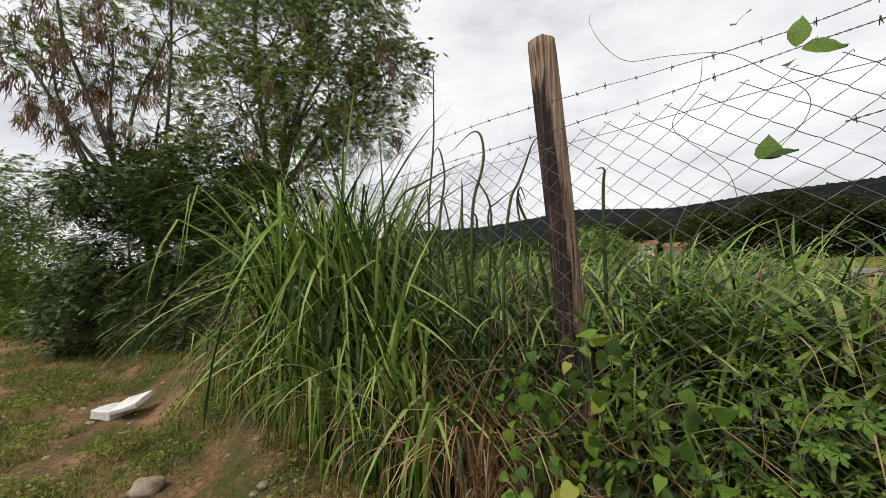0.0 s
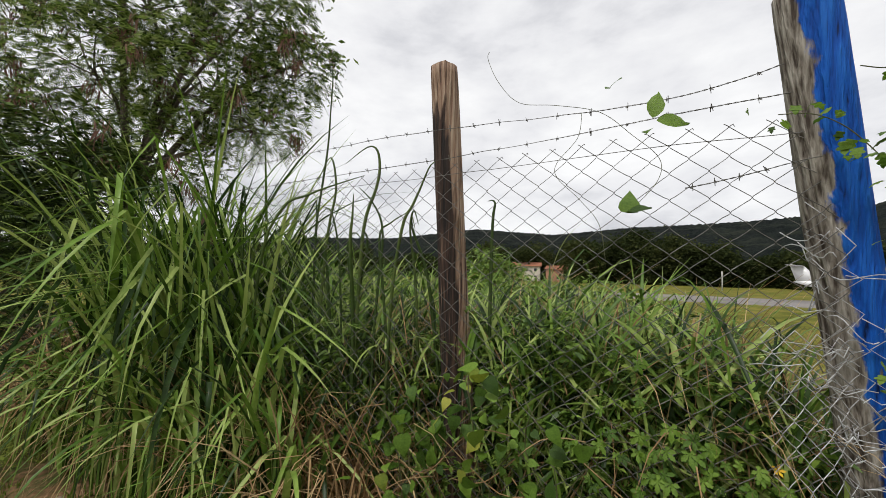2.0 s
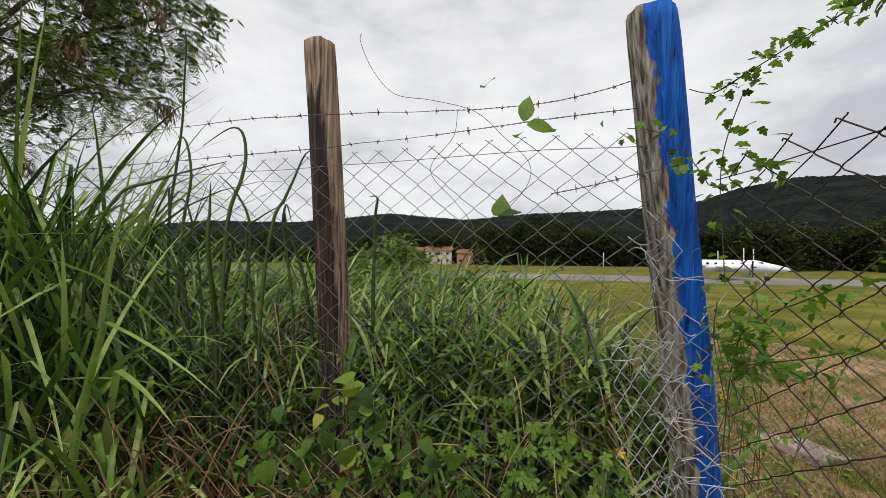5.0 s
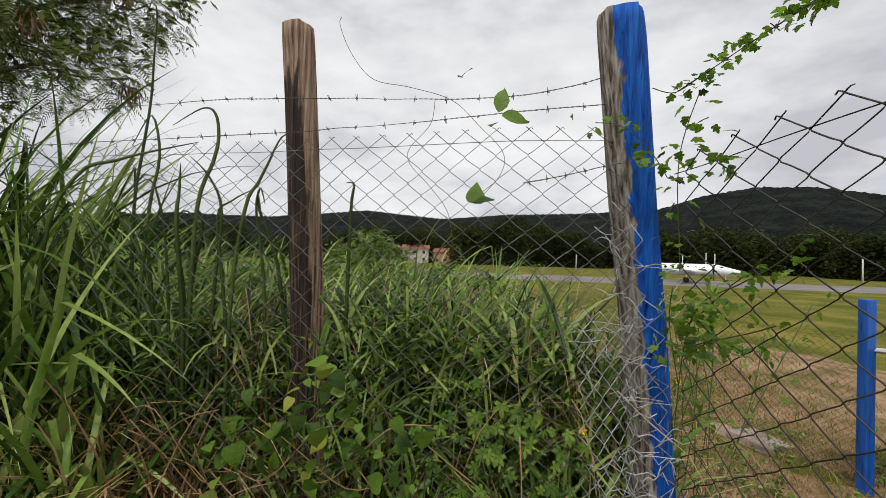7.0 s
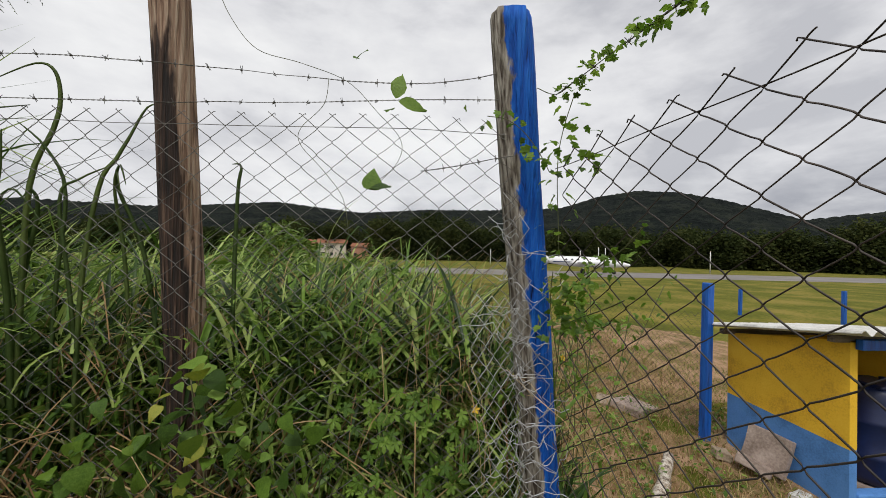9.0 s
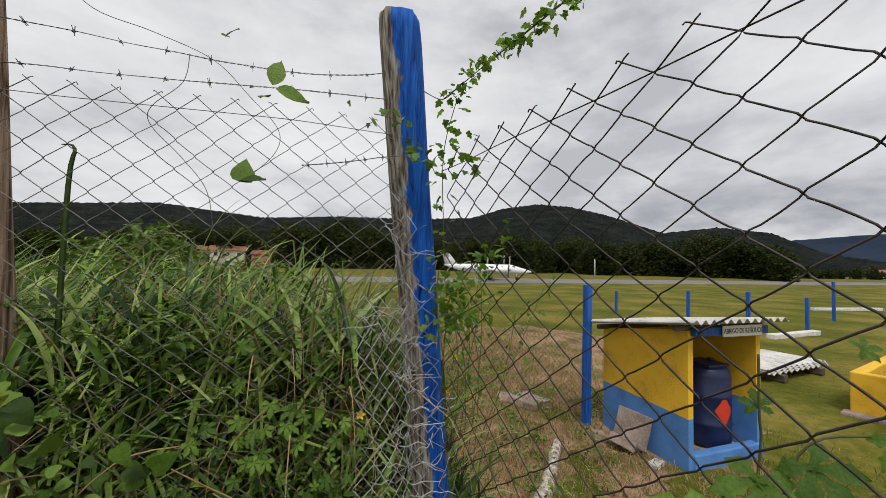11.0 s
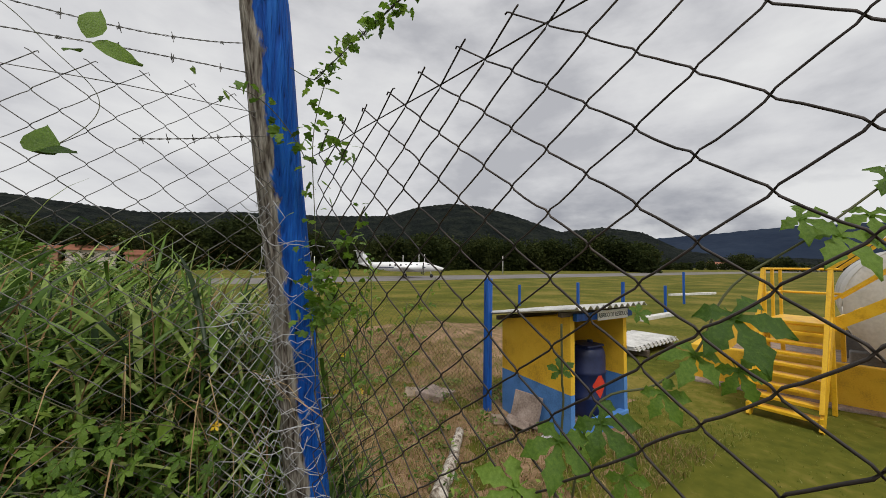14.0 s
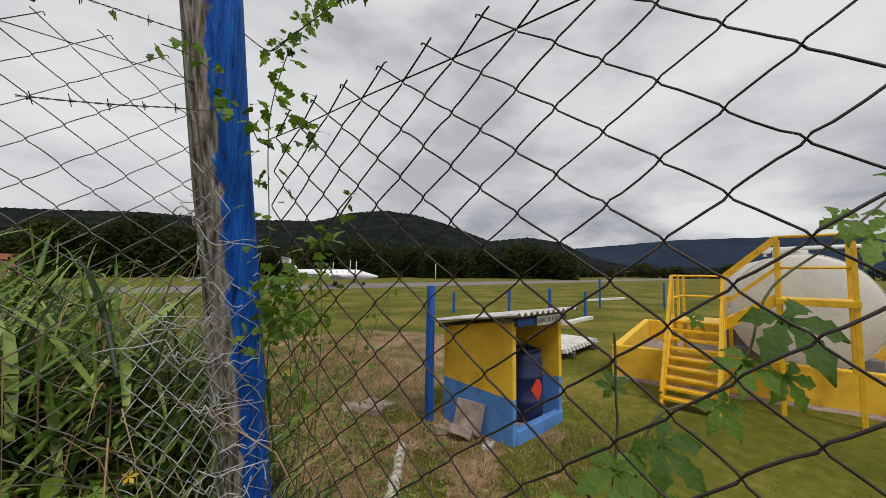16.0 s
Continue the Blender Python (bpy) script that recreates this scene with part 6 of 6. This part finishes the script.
def flower(x, y, z):
    fl = thing("flower", "small yellow five-petalled flower on the weeds", "flower", pose(x, y, z, 60, 0, 10), "yellow flowers")
    for k in range(5):
        a = 2 * math.pi * k / 5
        v = [(0, 0, 0), (0.011 * math.cos(a - 0.45), 0.011 * math.sin(a - 0.45), 0.003), (0.018 * math.cos(a), 0.018 * math.sin(a), 0.005), (0.011 * math.cos(a + 0.45), 0.011 * math.sin(a + 0.45), 0.003)]
        part("petal", mesh_of("petal", v, [(0, 1, 2, 3)], M_PETAL), fl)
    part("stalk", tube_mesh("stalk", [(0, 0, 0), (0.0, -0.02, -0.05), (0, -0.05, -0.12)], 0.0015, M_STEM, 5), fl)


for p in ((0.495, 1.46, 1.01), (1.02, 1.95, 1.05), (1.15, 2.05, 0.82), (1.0, 2.0, 0.86)):
    flower(*p)

# thin dry twigs along the fence
for k in range(16):
    x = -1.3 + 1.5 * rng.random()
    z = 0.5 + 0.5 * rng.random()
    d = 1 if rng.random() < 0.5 else -1
    tagged(new("dry_twig", tube_mesh("dry_twig", spline([(x, 1.44, z), (x + d * 0.15, 1.43, z - 0.08 + 0.05 * rng.normal()), (x + d * 0.35, 1.44, z - 0.22), (x + d * 0.5, 1.46, z - 0.25 + 0.1 * rng.normal())], 4), 0.0022, M_STRAW, 5)), "thin dry stalk caught in the wire fence", "twig", "dry stalks")

# ---- ground cover and small things ----
r = roots_in(26000, -9.0, -0.6, -1.2, 1.5, lambda x, y: noise.noise(Vector((x * 0.9, y * 0.9, 3))) + 0.5 * noise.noise(Vector((x * 4, y * 4, 3))) > -0.08)
stuff("short_grass", blades("short_grass", r, 0.04 + 0.10 * rng.random(len(r)) ** 2, 0.004 + 0.006 * rng.random(len(r)), (0, 0, 0), M_HERB, 3, 0.9), "short patchy grass and weeds on bare soil")
r = roots_in(3500, -16.0, -8.0, -3.5, 2.0)
stuff("short_grass", blades("short_grass", r, 0.06 + 0.14 * rng.random(len(r)), 0.010 + 0.01 * rng.random(len(r)), (0, 0, 0), M_HERB, 3, 0.9), "green grass further along the path")
r = roots_in(26000, 0.95, 6.0, 1.9, 10, lambda x, y: min(y - 1.85, x - 0.9) > 0 and not (3.85 < x < 5.1 and 2.8 < y < 4.2))
stuff("short_grass", blades("short_grass", r, 0.04 + 0.12 * rng.random(len(r)) ** 2, 0.004 + 0.005 * rng.random(len(r)), (0, 0, 0), M_HERB, 3, 0.9), "uneven grass and weeds behind the fence")
r = roots_in(19000, 0.95, 4.9, 1.9, 9.5, lambda x, y: not (3.85 < x < 5.1 and 2.8 < y < 4.2))
stuff("dry_grass", blades("dry_grass", r, 0.06 + 0.14 * rng.random(len(r)), 0.003 + 0.004 * rng.random(len(r)), (0, 0, 0), M_STRAW, 4, 1.3), "dry yellow grass on the rough ground")
cl = [(1.0 + 3.2 * rng.random(), 2.0 + 6.0 * rng.random(), 0, 0.12 + 0.12 * rng.random()) for _ in range(120)]
cl = [(x, y, ground_z(x, y) + 0.05, q) for x, y, _, q in cl if not (3.7 < x < 5.2 and 2.7 < y < 4.3)]
stuff("weeds", leaf_cloud("weeds", cl, 1500, 0.05, M_FERN, 0.5, 0.1, 0.5, 0.4), "low leafy weeds on the rough ground")
cl = [(-1.0 - 6.5 * rng.random() ** 0.8, -0.9 + 2.2 * rng.random(), 0, 0.10 + 0.14 * rng.random()) for _ in range(460)]
cl = [(x, y, ground_z(x, y) + 0.02, q) for x, y, _, q in cl if noise.noise(Vector((x * 0.9, y * 0.9, 3))) > -0.12]
stuff("weeds", leaf_cloud("weeds", cl, 1300, 0.035, M_HERB, 0.3, -0.2, 0.5, 0.3), "low creeping weeds on the bare soil")
r = roots_in(30000, 3.6, 13.0, -3.0, 10, lambda x, y: not (3.75 < x < 5.2 and 2.7 < y < 4.3))
stuff("short_grass", blades("short_grass", r, 0.02 + 0.04 * rng.random(len(r)), 0.006 + 0.006 * rng.random(len(r)), (0, 0, 0), M_HERB, 2, 0.8), "short mown lawn round the tank")


def boulder(name, label, x, y, size, squash, material):
    bm = bmesh.new()
    bmesh.ops.create_icosphere(bm, subdivisions=3, radius=size)
    for v in bm.verts:
        v.co *= 1 + 0.28 * noise.noise(v.co * (1.6 / size) + Vector((x, y, 0)))
        v.co.z *= squash
    ob = new(name, bm_mesh(name, bm, material, True))
    ob.matrix_world = pose(x, y, ground_z(x, y) + size * squash * 0.35, 0, 0, x * 50)
    return tagged(ob, label, "stone", "stones on the path")


boulder("stone", "tan rounded stone lying on the bare soil", -3.0, 0.50, 0.10, 0.6, M_STONE)
boulder("stone", "tan stone on top of the earth bank", -2.0, 1.36, 0.10, 0.55, M_STONE)
boulder("stone", "small pinkish stone on the soil", -2.05, 0.82, 0.05, 0.6, M_CONCRETE)
boulder("stone", "small stone on the soil", -2.3, 0.95, 0.035, 0.6, M_STONE)
for k in range(90):
    x, y = -6 + 4.6 * rng.random(), -0.4 + 1.5 * rng.random()
    boulder("pebble", "small pebble on the bare soil", x, y, 0.012 + 0.018 * rng.random(), 0.6, M_STONE)


def broken_box():
    b = thing("broken_board", "broken white foam board lying on the soil", "litter", pose(-4.75, 0.60, ground_z(-4.75, 0.6), 0, 0, 25) @ Matrix.Diagonal((0.75, 0.8, 1.0, 1)))
    part("board", slab("board", (-0.30, -0.16, 0.0), (0.05, 0.12, 0.09), M_WHITE, 0.012, 0.01, 1), b)
    ob = part("board", slab("board", (0.02, -0.18, 0.06), (0.34, 0.14, 0.11), M_WHITE, 0.012, 0.015, 1), b)
    ob.matrix_basis = pose(0, 0, 0.02, 10, -12, 20)


broken_box()
